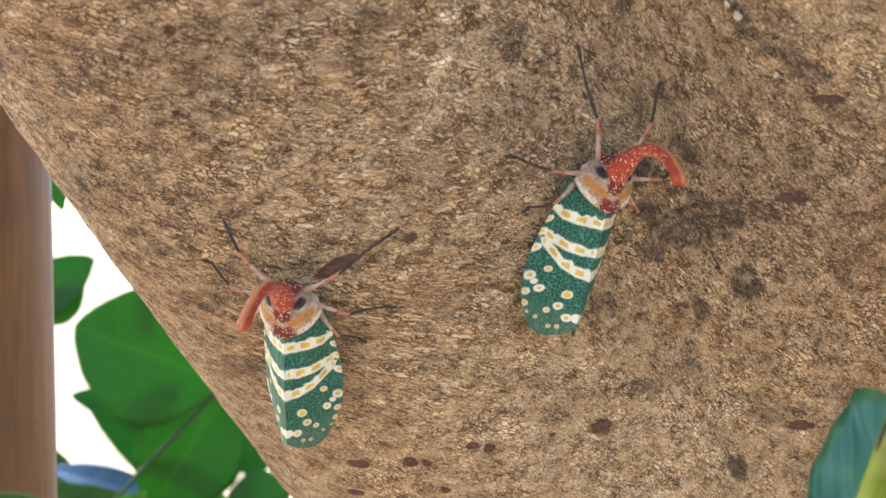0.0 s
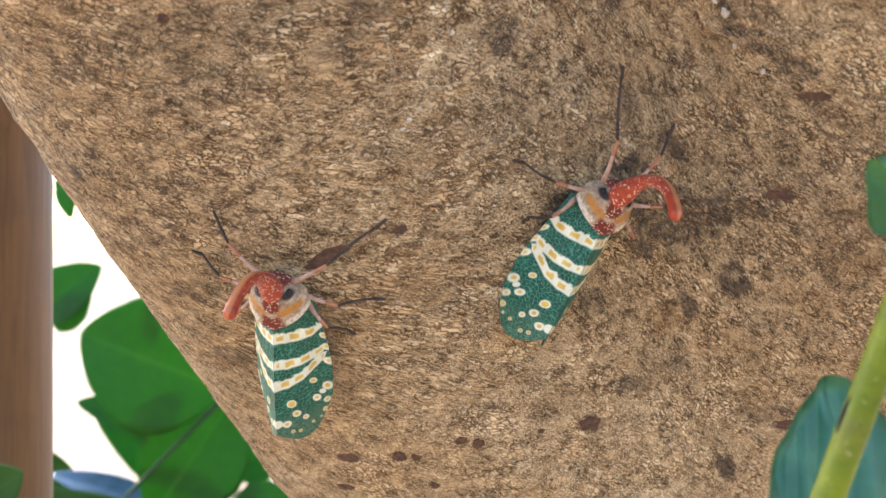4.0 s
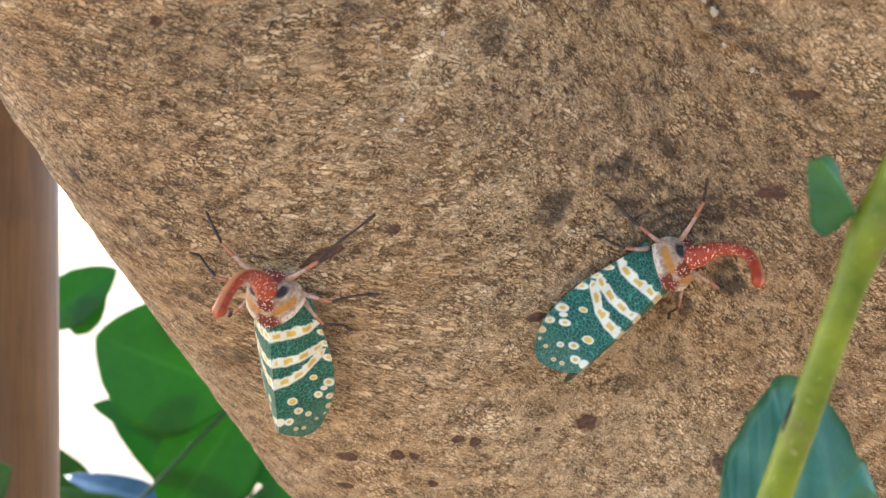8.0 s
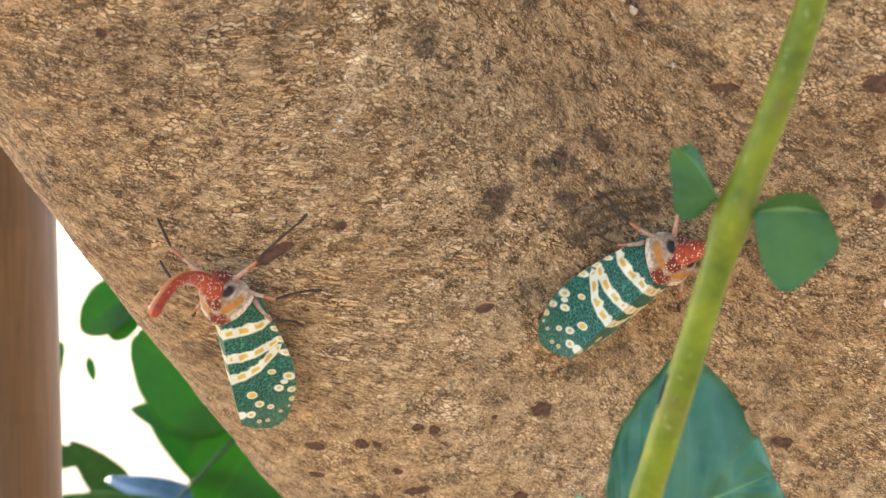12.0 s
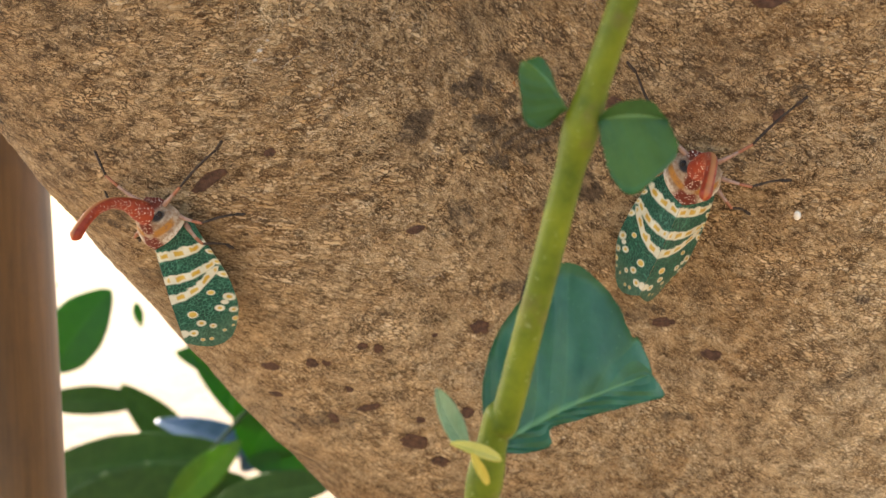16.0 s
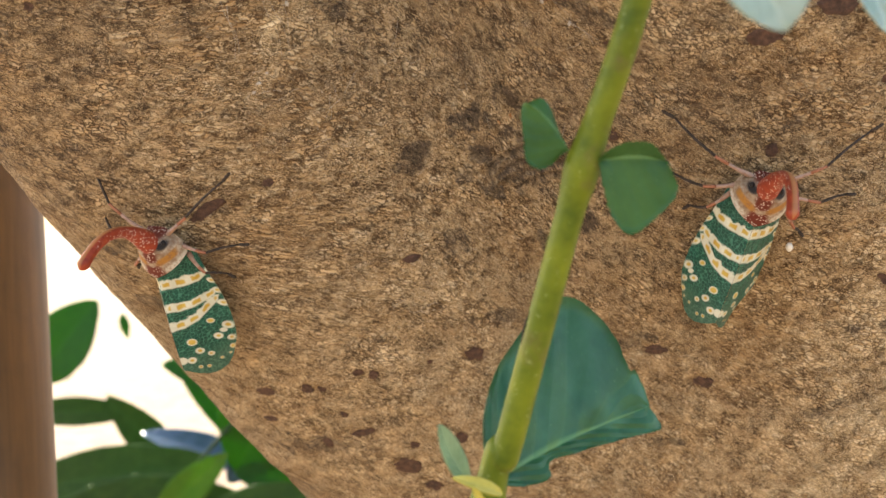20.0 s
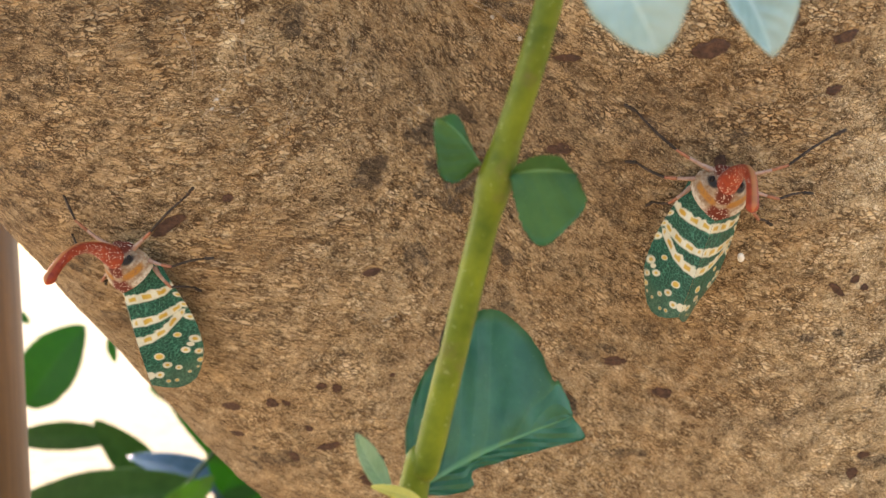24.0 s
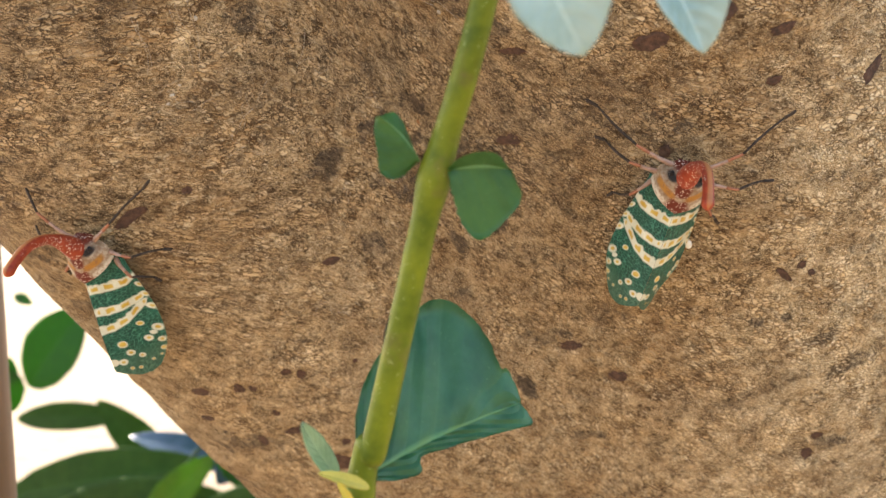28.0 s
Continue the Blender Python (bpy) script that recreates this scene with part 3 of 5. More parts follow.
mark("scar", 16.2, 27.7, 1.9, 1.7, -23, 0.50)
mark("scar", 14.0, 33.1, 1.6, 2.7, -21, 0.50)
mark("stain_shade", 16.4, 31.5, 4.1, 2.3, -24, 0.70)
mark("stain_shade", -19.8, -12.8, 1.5, 5.0, -1, 1.00)
mark("scar", 19.6, -107.1, 3.2, 2.4, 0, 0.60)
mark("scar", 26.6, -108.2, 3.8, 3.2, -6, 0.50)
mark("scar", 30.7, -96.5, 2.9, 1.4, -16, 0.50)
mark("scar", 28.4, -84.7, 1.8, 1.3, -29, 0.50)
mark("pale", 35.9, -59.6, 4.3, 5.5, -41, 0.90)
mark("scar", 37.4, -72.0, 1.6, 4.4, -62, 0.50)
mark("scar", 15.8, -78.5, 1.6, 2.3, -17, 0.30)
mark("pale", 25.2, 20.8, 4.2, 9.3, -35, 0.80)
mark("stain_shade", 23.3, 7.2, 5.9, 2.6, 5, 0.50)
mark("stain_shade", 21.6, -5.3, 4.5, 2.1, 3, 0.50)
mark("stain_shade", 18.6, -83.3, 2.1, 1.5, -19, 0.60)
# two broad marks: paler bark on the right, with skylight painted in
mark("pale", 28.3, -32.5, 23.2, 51.1, -23, 0.90)
mark("pale", 20.0, -8.0, 26.0, 30.0, -10, 0.70)
mark("pale", 8.1, -36.8, 10.2, 5.6, -12, 0.25)
mark("pale", 8.8, -125.5, 15.3, 8.4, -47, 0.40)
mark("pale", -51.1, -74.4, 21.7, 8.5, -12, 0.30)
mark("pale", -42.0, -149.0, 1.9, 17.0, -20, 1.00)
mark("pale", -42.0, -139.6, 3.8, 8.3, -28, 0.30)
mark("pale", -43.3, -66.7, 30.0, 16.0, -21, 0.45)
mark("stain_shade", 11.3, 4.4, 11.3, 2.5, 9, 0.40)
mark("pale", -46.7, -37.3, 82.8, 22.8, -16, 0.48)
mark("pale", -38.7, 0.6, 98.1, 25.9, -17, 0.50)
# weaker light on the upper trunk, painted as a broad stain
mark("stain_shade", -24.0, -120.0, 34.0, 16.0, -15, 0.24)
mark("stain_shade", -50.2, -99.9, 20.2, 15.4, -24, 0.10)
# three more broad stains paint the dimmer light of the upper trunk
mark("stain_shade", 3.0, -94.0, 26.0, 22.0, -7, 0.32)
mark("stain_shade", -64.6, -165.4, 29.7, 16.3, -14, 0.34)
mark("stain_shade", -72.0, -134.0, 26.0, 24.0, 0, 0.20)
mark("pale", -46.1, -121.0, 18.5, 13.1, -25, 0.30)
mark("pale", -27.7, -35.4, 52.7, 21.7, -16, 0.25)
# right edge and lower right: skylight painted into the pale bark
mark("pale", 31.4, -24.0, 32.6, 101.3, -31, 1.00)
mark("pale", 18.3, 38.4, 51.1, 35.1, -7, 1.00)
mark("pale", -31.2, -90.4, 2.0, 1.3, -17, 1.00)
mark("pale", 13.2, -7.4, 29.2, 12.0, 2, 0.30)
trunk = build_trunk()
for n_scab, (kind, deg, mm_, a_, b_, turn_, deep_) in enumerate(MARKS):
    if kind == "scar":
        part("bark_scab", build_scab(deg, mm_, a_, b_, turn_, deep_, n_scab), SCAB, trunk, "dark red-brown scab of bark")


# ---- lanternflies ----
def wing_half(u):
    """Half width, ridge height and edge height of a folded wing in mm, u of the way down it."""
    w = 6.3 + 2.2 * math.sin(min(u / 0.6, 1.0) * math.pi / 2) - 2.2 * step(u, 0.66, 1.0)
    ridge = 8.7 + 2.5 * math.sin(min(u / 0.75, 1.0) * math.pi / 2)
    edge = 1.5 - 2.6 * step(u, 0.0, 0.6)
    return w, ridge, edge


# mm back from the collar at which a wing ends, by the share of the way from the spine to its outer edge
HIND_MARGIN = ((0.0, 28.4), (0.2, 30.6), (0.45, 32.8), (0.65, 33.6), (0.82, 33.2), (0.92, 31.6), (0.97, 29.6), (1.0, 27.0))


def hind_margin(v):
    return float(np.interp(v, [q[0] for q in HIND_MARGIN], [q[1] for q in HIND_MARGIN]))


def build_wing(side):
    nu, nv = 190, 84
    bm = bmesh.new()
    uvl = bm.loops.layers.uv.new("uv")
    pale, yellow, tail = (bm.verts.layers.float.new(n) for n in ("pale", "yellow", "tail"))
    grid = []
    for i in range(nu + 1):
        u = i / nu
        row = []
        for j in range(nv + 1):
            v = j / nv
            back = -0.8 + u * (hind_margin(v) + 0.8)
            w, ridge, edge = wing_half(max(0.0, back) / 34.0)
            x = w * (0.10 * math.sin(v * math.pi / 2) + 0.90 * v)
            z = edge + (ridge - edge) * (0.25 * math.cos(v * math.pi / 2) + 0.75 * (1 - v))
            # long veins stand a little proud
            z += 0.05 * math.sin(v * 34.0) * step(v, 0.05, 0.2) * (1 - step(back, 20, 28))
            ver = bm.verts.new((side * (x + 0.03) / 1000, -back / 1000, z / 1000))
            arc = v * 14.0
            ver[pale], ver[yellow] = wing_pattern((back - 0.2 - 5.6 * v**1.5) / 0.88, v, arc, side)
            ver[tail] = step(back - 3.0 * v, 22.5, 28.5)
            row.append((ver, arc, back))
        grid.append(row)
    for i in range(nu):
        for j in range(nv):
            c = (grid[i][j], grid[i + 1][j], grid[i + 1][j + 1], grid[i][j + 1])
            c = c if side > 0 else c[::-1]
            f = bm.faces.new([q[0] for q in c])
            for lp, q in zip(f.loops, c):
                lp[uvl].uv = (q[1] / 1000, q[2] / 1000)
    return bm


# spots of a wing: mm back, share of the way to the edge, radius in mm, kind (0 yellow, 1 white with a yellow heart, 2 white)
SPOTS = (
    (23.8, 0.28, 1.06, 0), (17.6, 0.66, 0.75, 0), (19.3, 0.90, 1.20, 1), (20.9, 0.81, 0.70, 2), (22.7, 0.71, 1.02, 1), (23.6, 0.92, 0.95, 1),
    (26.7, 0.93, 0.75, 0), (26.9, 0.37, 1.01, 1), (28.3, 0.54, 0.75, 1), (29.7, 0.20, 1.06, 1), (29.3, 0.03, 1.19, 2), (30.3, 0.72, 0.44, 0),
    (32.3, 0.32, 0.55, 0), (32.5, 0.47, 0.51, 0), (3.6, 0.97, 0.95, 1), (7.2, 0.97, 1.05, 1), (11.7, 0.96, 1.15, 1), (29.0, 0.88, 0.35, 0),
)
# distance back of each pale band at five steps from the spine to the edge, and its half width
BANDS = ((5.9, 5.5, 4.6, 2.9, 0.0, 1.35), (12.7, 12.7, 11.6, 9.4, 6.6, 1.2), (18.5, 17.9, 15.8, 11.9, 8.2, 1.3))


def step(x, lo, hi):
    t = min(1.0, max(0.0, (x - lo) / (hi - lo)))
    return t * t * (3 - 2 * t)


def wing_pattern(a, v, arc, side):
    """How pale and how yellow a wing is, a mm back from the collar and v of the way from the spine to its edge."""
    wob = noise.noise((a * 0.55 + side * 7, arc * 0.55, 3.1)) * 0.75 + noise.noise((a * 1.7, arc * 1.7 + side * 5, 9.0)) * 0.25
    pale = yellow = 0.0
    for k, (*steps, half) in enumerate(BANDS):
        c = float(np.interp(v, (0.0, 0.25, 0.5, 0.75, 1.0), steps))
        d = abs(a - c + wob * 0.6)
        h = half * (1 + 0.45 * wob) * (1 - 0.35 * step(v, 0.75, 1.0)) * (1 - (step(v, 0.88, 0.97) if k else 0.0)) + 0.01
        pale = max(pale, 1 - step(d, h - 0.3, h + 0.2))
        beads = 0.5 + 0.5 * math.sin(arc * (1.45 + 0.2 * k) + k * 1.9 - 0.9)
        yellow = max(yellow, (1 - step(d, h * 0.30, h * 0.62)) * step(beads, 0.2, 0.55) * step(v, 0.03, 0.08) * (1 - step(v, 0.86, 0.93)))
    for sa, sv, r, kind in SPOTS:
        d = math.hypot(a - sa, (v - sv) * 12.5) * (1 + 0.2 * wob)
        pale = max(pale, 1 - step(d, r - 0.12, r + 0.12))
        if kind < 2:
            inner = r * (0.76 if kind == 0 else 0.48)
            yellow = max(yellow, 1 - step(d, inner - 0.14, inner + 0.10))
    return pale, yellow


def build_snout(length, first, last):
    n, sides = 44, 20
    bm = bmesh.new()
    uvl = bm.loops.layers.uv.new("uv")
    dots, belly = bm.verts.layers.float.new("dots"), bm.verts.layers.float.new("belly")
    p = Vector((0, 5.4, 8.0))
    rings = []
    for i in range(n + 1):
        u = i / n
        ang = first + (last - first) * step(u, 0.05, 1.0)
        d = Vector((0, math.cos(radians(ang)), math.sin(radians(ang))))
        nrm = Vector((0, -d.z, d.y))
        r = 2.55 - 1.30 * step(u, 0.0, 0.42) + 0.15 * step(u, 0.80, 0.97) - (1.0 if i == n else 0.35 if i == n - 1 else 0.0)
        ring = []
        for k in range(sides):
            a = 2 * math.pi * k / sides
            ver = bm.verts.new((p + Vector((1, 0, 0)) * (r * 0.92 * math.cos(a)) + nrm * (r * math.sin(a))) / 1000)
            ver[belly] = step(-math.sin(a), 0.84, 0.97) * (1 - 0.5 * u)
            ver[dots] = (1 - step(u, 0.72, 0.8)) * step(math.sin(a), -0.85, -0.6)
            ring.append(ver)
        rings.append(ring)
        p = p + d * length / n
    for i in range(n):
        for k in range(sides):
            f = bm.faces.new((rings[i][k], rings[i][(k + 1) % sides], rings[i + 1][(k + 1) % sides], rings[i + 1][k]))
            for lp, (kk, ii) in zip(f.loops, ((k, i), (k + 1, i), (k + 1, i + 1), (k, i + 1))):
                lp[uvl].uv = (kk * 17.0 / sides, ii * 52.0 / n)
    bm.faces.new(rings[-1])
    bm.normal_update()
    return bm


def build_neck():
    """The pronotum and head: a shield with a pointed hind lobe between the wings."""
    bm = bmesh.new()
    red, yellow, dark, rim = (bm.verts.layers.float.new(n) for n in ("red", "yellow", "dark", "rim"))
    nu, nv = 40, 36
    grid = []
    for i in range(nu + 1):
        u = i / nu
        row = []
        for j in range(nv + 1):
            v = j / nv * 2 - 1
            back = -3.1 * (1 - abs(v)) ** 1.2 + 1.4 * v * v
            y = back + (7.4 - back) * u
            w = 6.5 - 1.4 * u - 2.9 * step(u, 0.5, 1.0)
            top = 9.5 + 0.3 * u - 1.2 * step(u, 0.6, 1.0)
            ang = v * 1.45
            ver = bm.verts.new(((w * math.sin(ang)) / 1000, y / 1000, (3.0 + (top - 3.0) * math.cos(ang) ** 0.8) / 1000))
            c = abs(v)
            ver[red] = max((1 - step(c, 0.26 - 0.4 * u, 0.36 - 0.4 * u)) * (1 - step(u, 0.26, 0.32)), (1 - step(c, 0.02 + 0.28 * u, 0.10 + 0.32 * u)) * step(u, 0.36, 0.42), step(u, 0.78, 0.9))
            ver[rim] = (1 - step(u, 0.10, 0.20)) * step(c, 0.2, 0.4)
            far = ((abs(ver.co.x * 1000) - 3.0) ** 2 * 0.5 + (y - 4.9) ** 2) ** 0.5
            ver[dark] = 1 - step(far, 0.6, 1.0)
            ver[yellow] = step(c, 0.08, 0.2) * (1 - step(c, 0.72, 0.85)) * step(u, 0.22, 0.30) * (1 - step(u, 0.36 + 0.12 * c, 0.44 + 0.12 * c))
            row.append(ver)
        grid.append(row)
    for i in range(nu):
        for j in range(nv):
            bm.faces.new((grid[i][j], grid[i][j + 1], grid[i + 1][j + 1], grid[i + 1][j]))
    bm.faces.new(grid[-1])
    bmesh.ops.recalc_face_normals(bm, faces=bm.faces)
    return bm


LEGS = (
    # side, hip, turn from straight out to the side, femur, tibia, tarsus, height of the hip
    ("front", (2.8, 5.9, 4.8), (38, 62), 11.2, 11.6, 3.0),
    ("middle", (4.6, 3.0, 3.8), (-4, 12), 8.6, 6.6, 2.4),
    ("hind", (5.6, 0.4, 3.2), (-44, -46), 6.5, 4.5, 1.8),
)


def build_leg(side, hip, turn, femur, tibia, tarsus, parent):
    """A leg that lies along its own x axis from the hip; its shin and foot hang from its thigh."""
    hz = hip[2]
    knee = Vector((femur * 0.93, 0, 1.6)) / 1000
    ankle = Vector((femur * 0.93 + tibia * 0.88, 0, -hz + 0.5)) / 1000
    toe = ankle + Vector((tarsus, 0.3, -0.25)) / 1000
    mid = knee * 0.66 + Vector((0, 0, 0.00035))
    fem = tube(curve_points([(0, 0, 0), knee * 0.33 + Vector((0, 0, 0.0004)), mid], 8), [0.0005, 0.0006, 0.00058, 0.0005, 0.00045, 0.00042, 0.00039, 0.00037], 8)
    leg = part("leg", fem, LEG_PALE, parent)
    part("knee", tube(curve_points([mid, knee], 5), [0.00037, 0.00039, 0.00038, 0.00035, 0.00029], 8), LEG_RED, leg, "orange-red knee")
    part("shin", tube(curve_points([knee * 0.985, knee * 0.5 + ankle * 0.5 + Vector((0, 0.0003, 0)), ankle], 9), [0.00027, 0.0003, 0.00032, 0.00031, 0.0003, 0.00028, 0.00026, 0.00024, 0.00022], 8), LEG_DARK, leg, "black shin")
    part("foot", tube(curve_points([ankle, ankle * 0.5 + toe * 0.5 + Vector((0, 0, 0.0002)), toe], 7), [0.00032, 0.00042, 0.00034, 0.0004, 0.00034, 0.00038, 0.0002], 8), LEG_DARK, leg, "black foot")
    leg.matrix_basis = leg_pose(side, hip, turn)
    return leg


def leg_pose(side, hip, turn):
    return pose(side * hip[0] / 1000, hip[1] / 1000, hip[2] / 1000, 0, 0, turn if side > 0 else 180 - turn)


WING_MESH = {}


def build_lanternfly(label, size, snout, fronts, middles):
    bug = thing("lanternfly", label, "insect", "lanternflies on the trunk")
    bug.scale = (size, size, size)
    part("body", ball((0, -0.010, 0.0038), (0.0034, 0.0150, 0.0026), 20, 14), BELLY, bug)
    for side in (1, -1):
        if side not in WING_MESH:
            w = part("wing", build_wing(side), WING, bug)
            WING_MESH[side] = w.data
        else:
            w = new("wing", WING_MESH[side])
            w.parent = bug
    neck = part("head", build_neck(), NECK, bug)
    part("snout", build_snout(*snout), SNOUT, neck, "red upcurved snout with white dots")
    for side in (1, -1):
        part("eye", ball((side * 0.0032, 0.0052, 0.0073), (0.00055, 0.0009, 0.00065), 14, 10), EYE, neck, "black bulging eye")
    legs = []
    for side in (1, -1):
        for name, hip, turns, fe, ti, ta in LEGS:
            turns = {"front": fronts, "middle": middles}.get(name, turns)
            turn = turns[0] if side > 0 else turns[1]
            leg = build_leg(side, hip, turn, fe, ti, ta, bug)
            legs.append((leg, side, hip, turn, (fe * 0.93 + ti * 0.88 + ta) / 1000))
    return bug, legs


resting_fly, _ = build_lanternfly("green lanternfly with cream bands and red snout, resting on bark", 1.124, (25.5, 36, 110), (38, 51), (-4, 15))
walking_fly, walking_legs = build_lanternfly("green lanternfly with cream bands and red snout, walking on bark", 1.089, (26.5, 36, 114), (76, 67), (8, 2))


# ---- leaves and stems ----
def leaf_bm(base, tip, face, width, fold=0.15, bend=0.0, widest=0.45, thick=0.00025, n=22, m=7, upper=1.0, lower=1.0):
    """A leaf blade from base to tip; face: the way its upper side looks; fold lifts its two halves, bend bows it;
    upper and lower scale its two halves."""
    base, tip, face = Vector(base), Vector(tip), Vector(face)
    d = tip - base
    length = d.length
    d.normalize()
    up = (face - d * face.dot(d)).normalized()
    side = d.cross(up)
    bm = bmesh.new()
    uvl = bm.loops.layers.uv.new("uv")
    shells = []
    for sgn in (1, -1):
        rows = []
        for i in range(n + 1):
            t = i / n
            grow = math.sin(math.pi * min(1.0, max(0.0, t)) ** (math.log(0.5) / math.log(widest))) ** 0.72
            row = []
            for j in range(-m, m + 1):
                v = j / m
                w = width / 2 * grow * (upper if v > 0 else lower) + 0.0002
                rag = 1 + (0.05 * noise.noise((t * 9, v * 3, length * 90)) if abs(j) == m else 0)
                p = base + d * (length * t) + side * (w * v * rag) + up * (fold * abs(v) * w + bend * length * 4 * t * (1 - t))
                row.append((bm.verts.new(p + up * (sgn * thick / 2)), t, v))
            rows.append(row)
        shells.append(rows)
        for i in range(n):
            for j in range(2 * m):
                c = (rows[i][j], rows[i + 1][j], rows[i + 1][j + 1], rows[i][j + 1])
                f = bm.faces.new([q[0] for q in (c if sgn < 0 else c[::-1])])
                for lp, q in zip(f.loops, c if sgn < 0 else c[::-1]):
                    lp[uvl].uv = (q[1], q[2])
    a, b = shells
    rim = [(i, 0) for i in range(n + 1)] + [(n, j) for j in range(1, 2 * m + 1)] + [(i, 2 * m) for i in range(n - 1, -1, -1)] + [(0, j) for j in range(2 * m - 1, 0, -1)]
    for k, (i, j) in enumerate(rim):
        i2, j2 = rim[(k + 1) % len(rim)]
        f = bm.faces.new((a[i][j][0], a[i2][j2][0], b[i2][j2][0], b[i][j][0]))
        for lp, q in zip(f.loops, (a[i][j], a[i2][j2], b[i2][j2], b[i][j])):
            lp[uvl].uv = (q[1], q[2])
    bmesh.ops.recalc_face_normals(bm, faces=bm.faces)
    return bm


def blade_bm(base, along, out, upper, lower, arch=0.0, thick=0.0003, n=40, m=9, relief=1.0, fold=0.5):
    """A leaf in its own plane: upper and lower are its margins as (mm along the midrib, mm from it); arch bows it across."""
    base, along, out = Vector(base), Vector(along).normalized(), Vector(out)
    out = (out - along * out.dot(along)).normalized()
    up = along.cross(out)
    length = upper[-1][0]
    bm = bmesh.new()
    uvl = bm.loops.layers.uv.new("uv")
    hi = curve_points([(a, b, 0) for a, b in upper], n + 1)
    lo = curve_points([(a, -b, 0) for a, b in lower], n + 1)
    shells = []
    for sgn in (1, -1):
        rows = []
        for i in range(n + 1):
            t = i / n
            mid = Vector((length * t, 0.9 * math.sin(t * 3), 0))
            row = []
            for j in range(-m, m + 1):
                v = j / m
                edge = hi[i] if v > 0 else lo[i]
                q = mid.lerp(edge, abs(v))
                q.x += 0.35 * noise.noise((t * 30, v * 3, 1)) * (abs(j) == m)
                vein = math.sin((q.x - 0.25 * abs(q.y)) * 0.80) * 0.60 * min(1, abs(v) * 3)
                h = arch * q.y * abs(q.y) + relief * (vein + 0.9 * noise.noise((q.x * 0.12, q.y * 0.12, 5))) + fold * abs(v)
                p = base + (along * q.x + out * q.y + up * (h + sgn * thick * 500)) / 1000
                row.append((bm.verts.new(p), q.x / length, v * 0.999))
            rows.append(row)
        shells.append(rows)
        for i in range(n):
            for j in range(2 * m):
                c = (rows[i][j], rows[i + 1][j], rows[i + 1][j + 1], rows[i][j + 1])
                c = c if sgn > 0 else c[::-1]
                f = bm.faces.new([q[0] for q in c])
                for lp, q in zip(f.loops, c):
                    lp[uvl].uv = (q[1], q[2])
    a, b = shells
    rim = [(i, 0) for i in range(n + 1)] + [(n, j) for j in range(1, 2 * m + 1)] + [(i, 2 * m) for i in range(n - 1, -1, -1)] + [(0, j) for j in range(2 * m - 1, 0, -1)]
    for k, (i, j) in enumerate(rim):
        i2, j2 = rim[(k + 1) % len(rim)]
        f = bm.faces.new((a[i][j][0], a[i2][j2][0], b[i2][j2][0], b[i][j][0]))
        for lp, q in zip(f.loops, (a[i][j], a[i2][j2], b[i2][j2], b[i][j])):
            lp[uvl].uv = (q[1], q[2])
    return bm


shrub = thing("leafy_shrub", "green upright shrub stem with blue-green leaves before the trunk", "plant")
stem_pts = curve_points([(0.0100, -0.080, -0.22), (0.0441, -0.0988, -0.064), (0.0494, -0.1018, -0.0482), (0.0569, -0.1064, -0.0232), (0.0648, -0.1110, 0.0028), (0.0740, -0.1155, 0.0281), (0.088, -0.122, 0.075)], 150)
stem_r = [0.00275 - 0.0004 * i / 149 + 0.0007 * math.exp(-(((p.z - 0.0015) / 0.0045) ** 2)) + 0.0007 * math.exp(-(((p.z + 0.060) / 0.005) ** 2)) + 0.00006 * noise.noise(p * 300) for i, p in enumerate(stem_pts)]
part("stem", tube(stem_pts, stem_r, 20), STEM, shrub)
part("leaf", blade_bm((0.0459, -0.0968, -0.0550), (0.0305, 0.0178, 0.0107), (-0.10, 0.02, 0.32),
    ((0, 0.5), (3.5, 11.5), (12, 19.5), (24.5, 25.6), (30.5, 25.8), (34.6, 20.5), (35.6, 14.5), (35.4, 8.4), (36.9, 7.4), (37.2, 3.0), (36.6, 0)),
    ((0, 0.5), (6, 3.2), (11, 3.8), (12.5, 1.2), (18, 1.8), (25, 2.8), (33, 4.2), (37.5, 4.6), (36.6, 0)), -0.004), LEAF, shrub, "large blue-green leaf with a torn tip")
part("leaf", blade_bm((0.0622, -0.1125, 0.0045), (-0.646, -0.25, 0.763), (0.763, 0.30, 0.646),
    ((0, 0.3), (2.4, 1.2), (4.7, 2.1), (7.0, 3.0), (9.4, 3.0), (11, 0)),
    ((0, 0.3), (0.6, 5.0), (3.4, 6.3), (6.2, 4.4), (9.6, 1.8), (11, 0)), relief=0.12, fold=1.6), LEAF_YOUNG, shrub, "folded young leaf")
part("leaf", blade_bm((0.0672, -0.1125, 0.0026), (1, -0.15, -0.06), (0.08, -0.15, 1),
    ((0, 0.3), (1.8, 2.0), (4.8, 3.3), (8.6, 3.2), (10.6, 1.2), (11.5, 0)),
    ((0, 0.3), (1.0, 5.0), (2.6, 9.6), (5.8, 12.2), (10.6, 8.4), (13.2, 4.6), (11.5, 0)), relief=0.18, fold=1.2), LEAF_YOUNG, shrub, "broad young leaf with a folded edge")
part("leaf", leaf_bm((0.0425, -0.1034, -0.0534), (0.0388, -0.1155, -0.0409), (0.55, -0.8, 0.1), 0.0039, 0.30, -0.05), LEAF_PALE, shrub, "small pale young leaf")
part("bract", leaf_bm((0.0485, -0.1049, -0.0552), (0.0404, -0.1110, -0.0509), (0.2, -0.8, 0.5), 0.0021, 0.3, 0.05), BRACT, shrub)
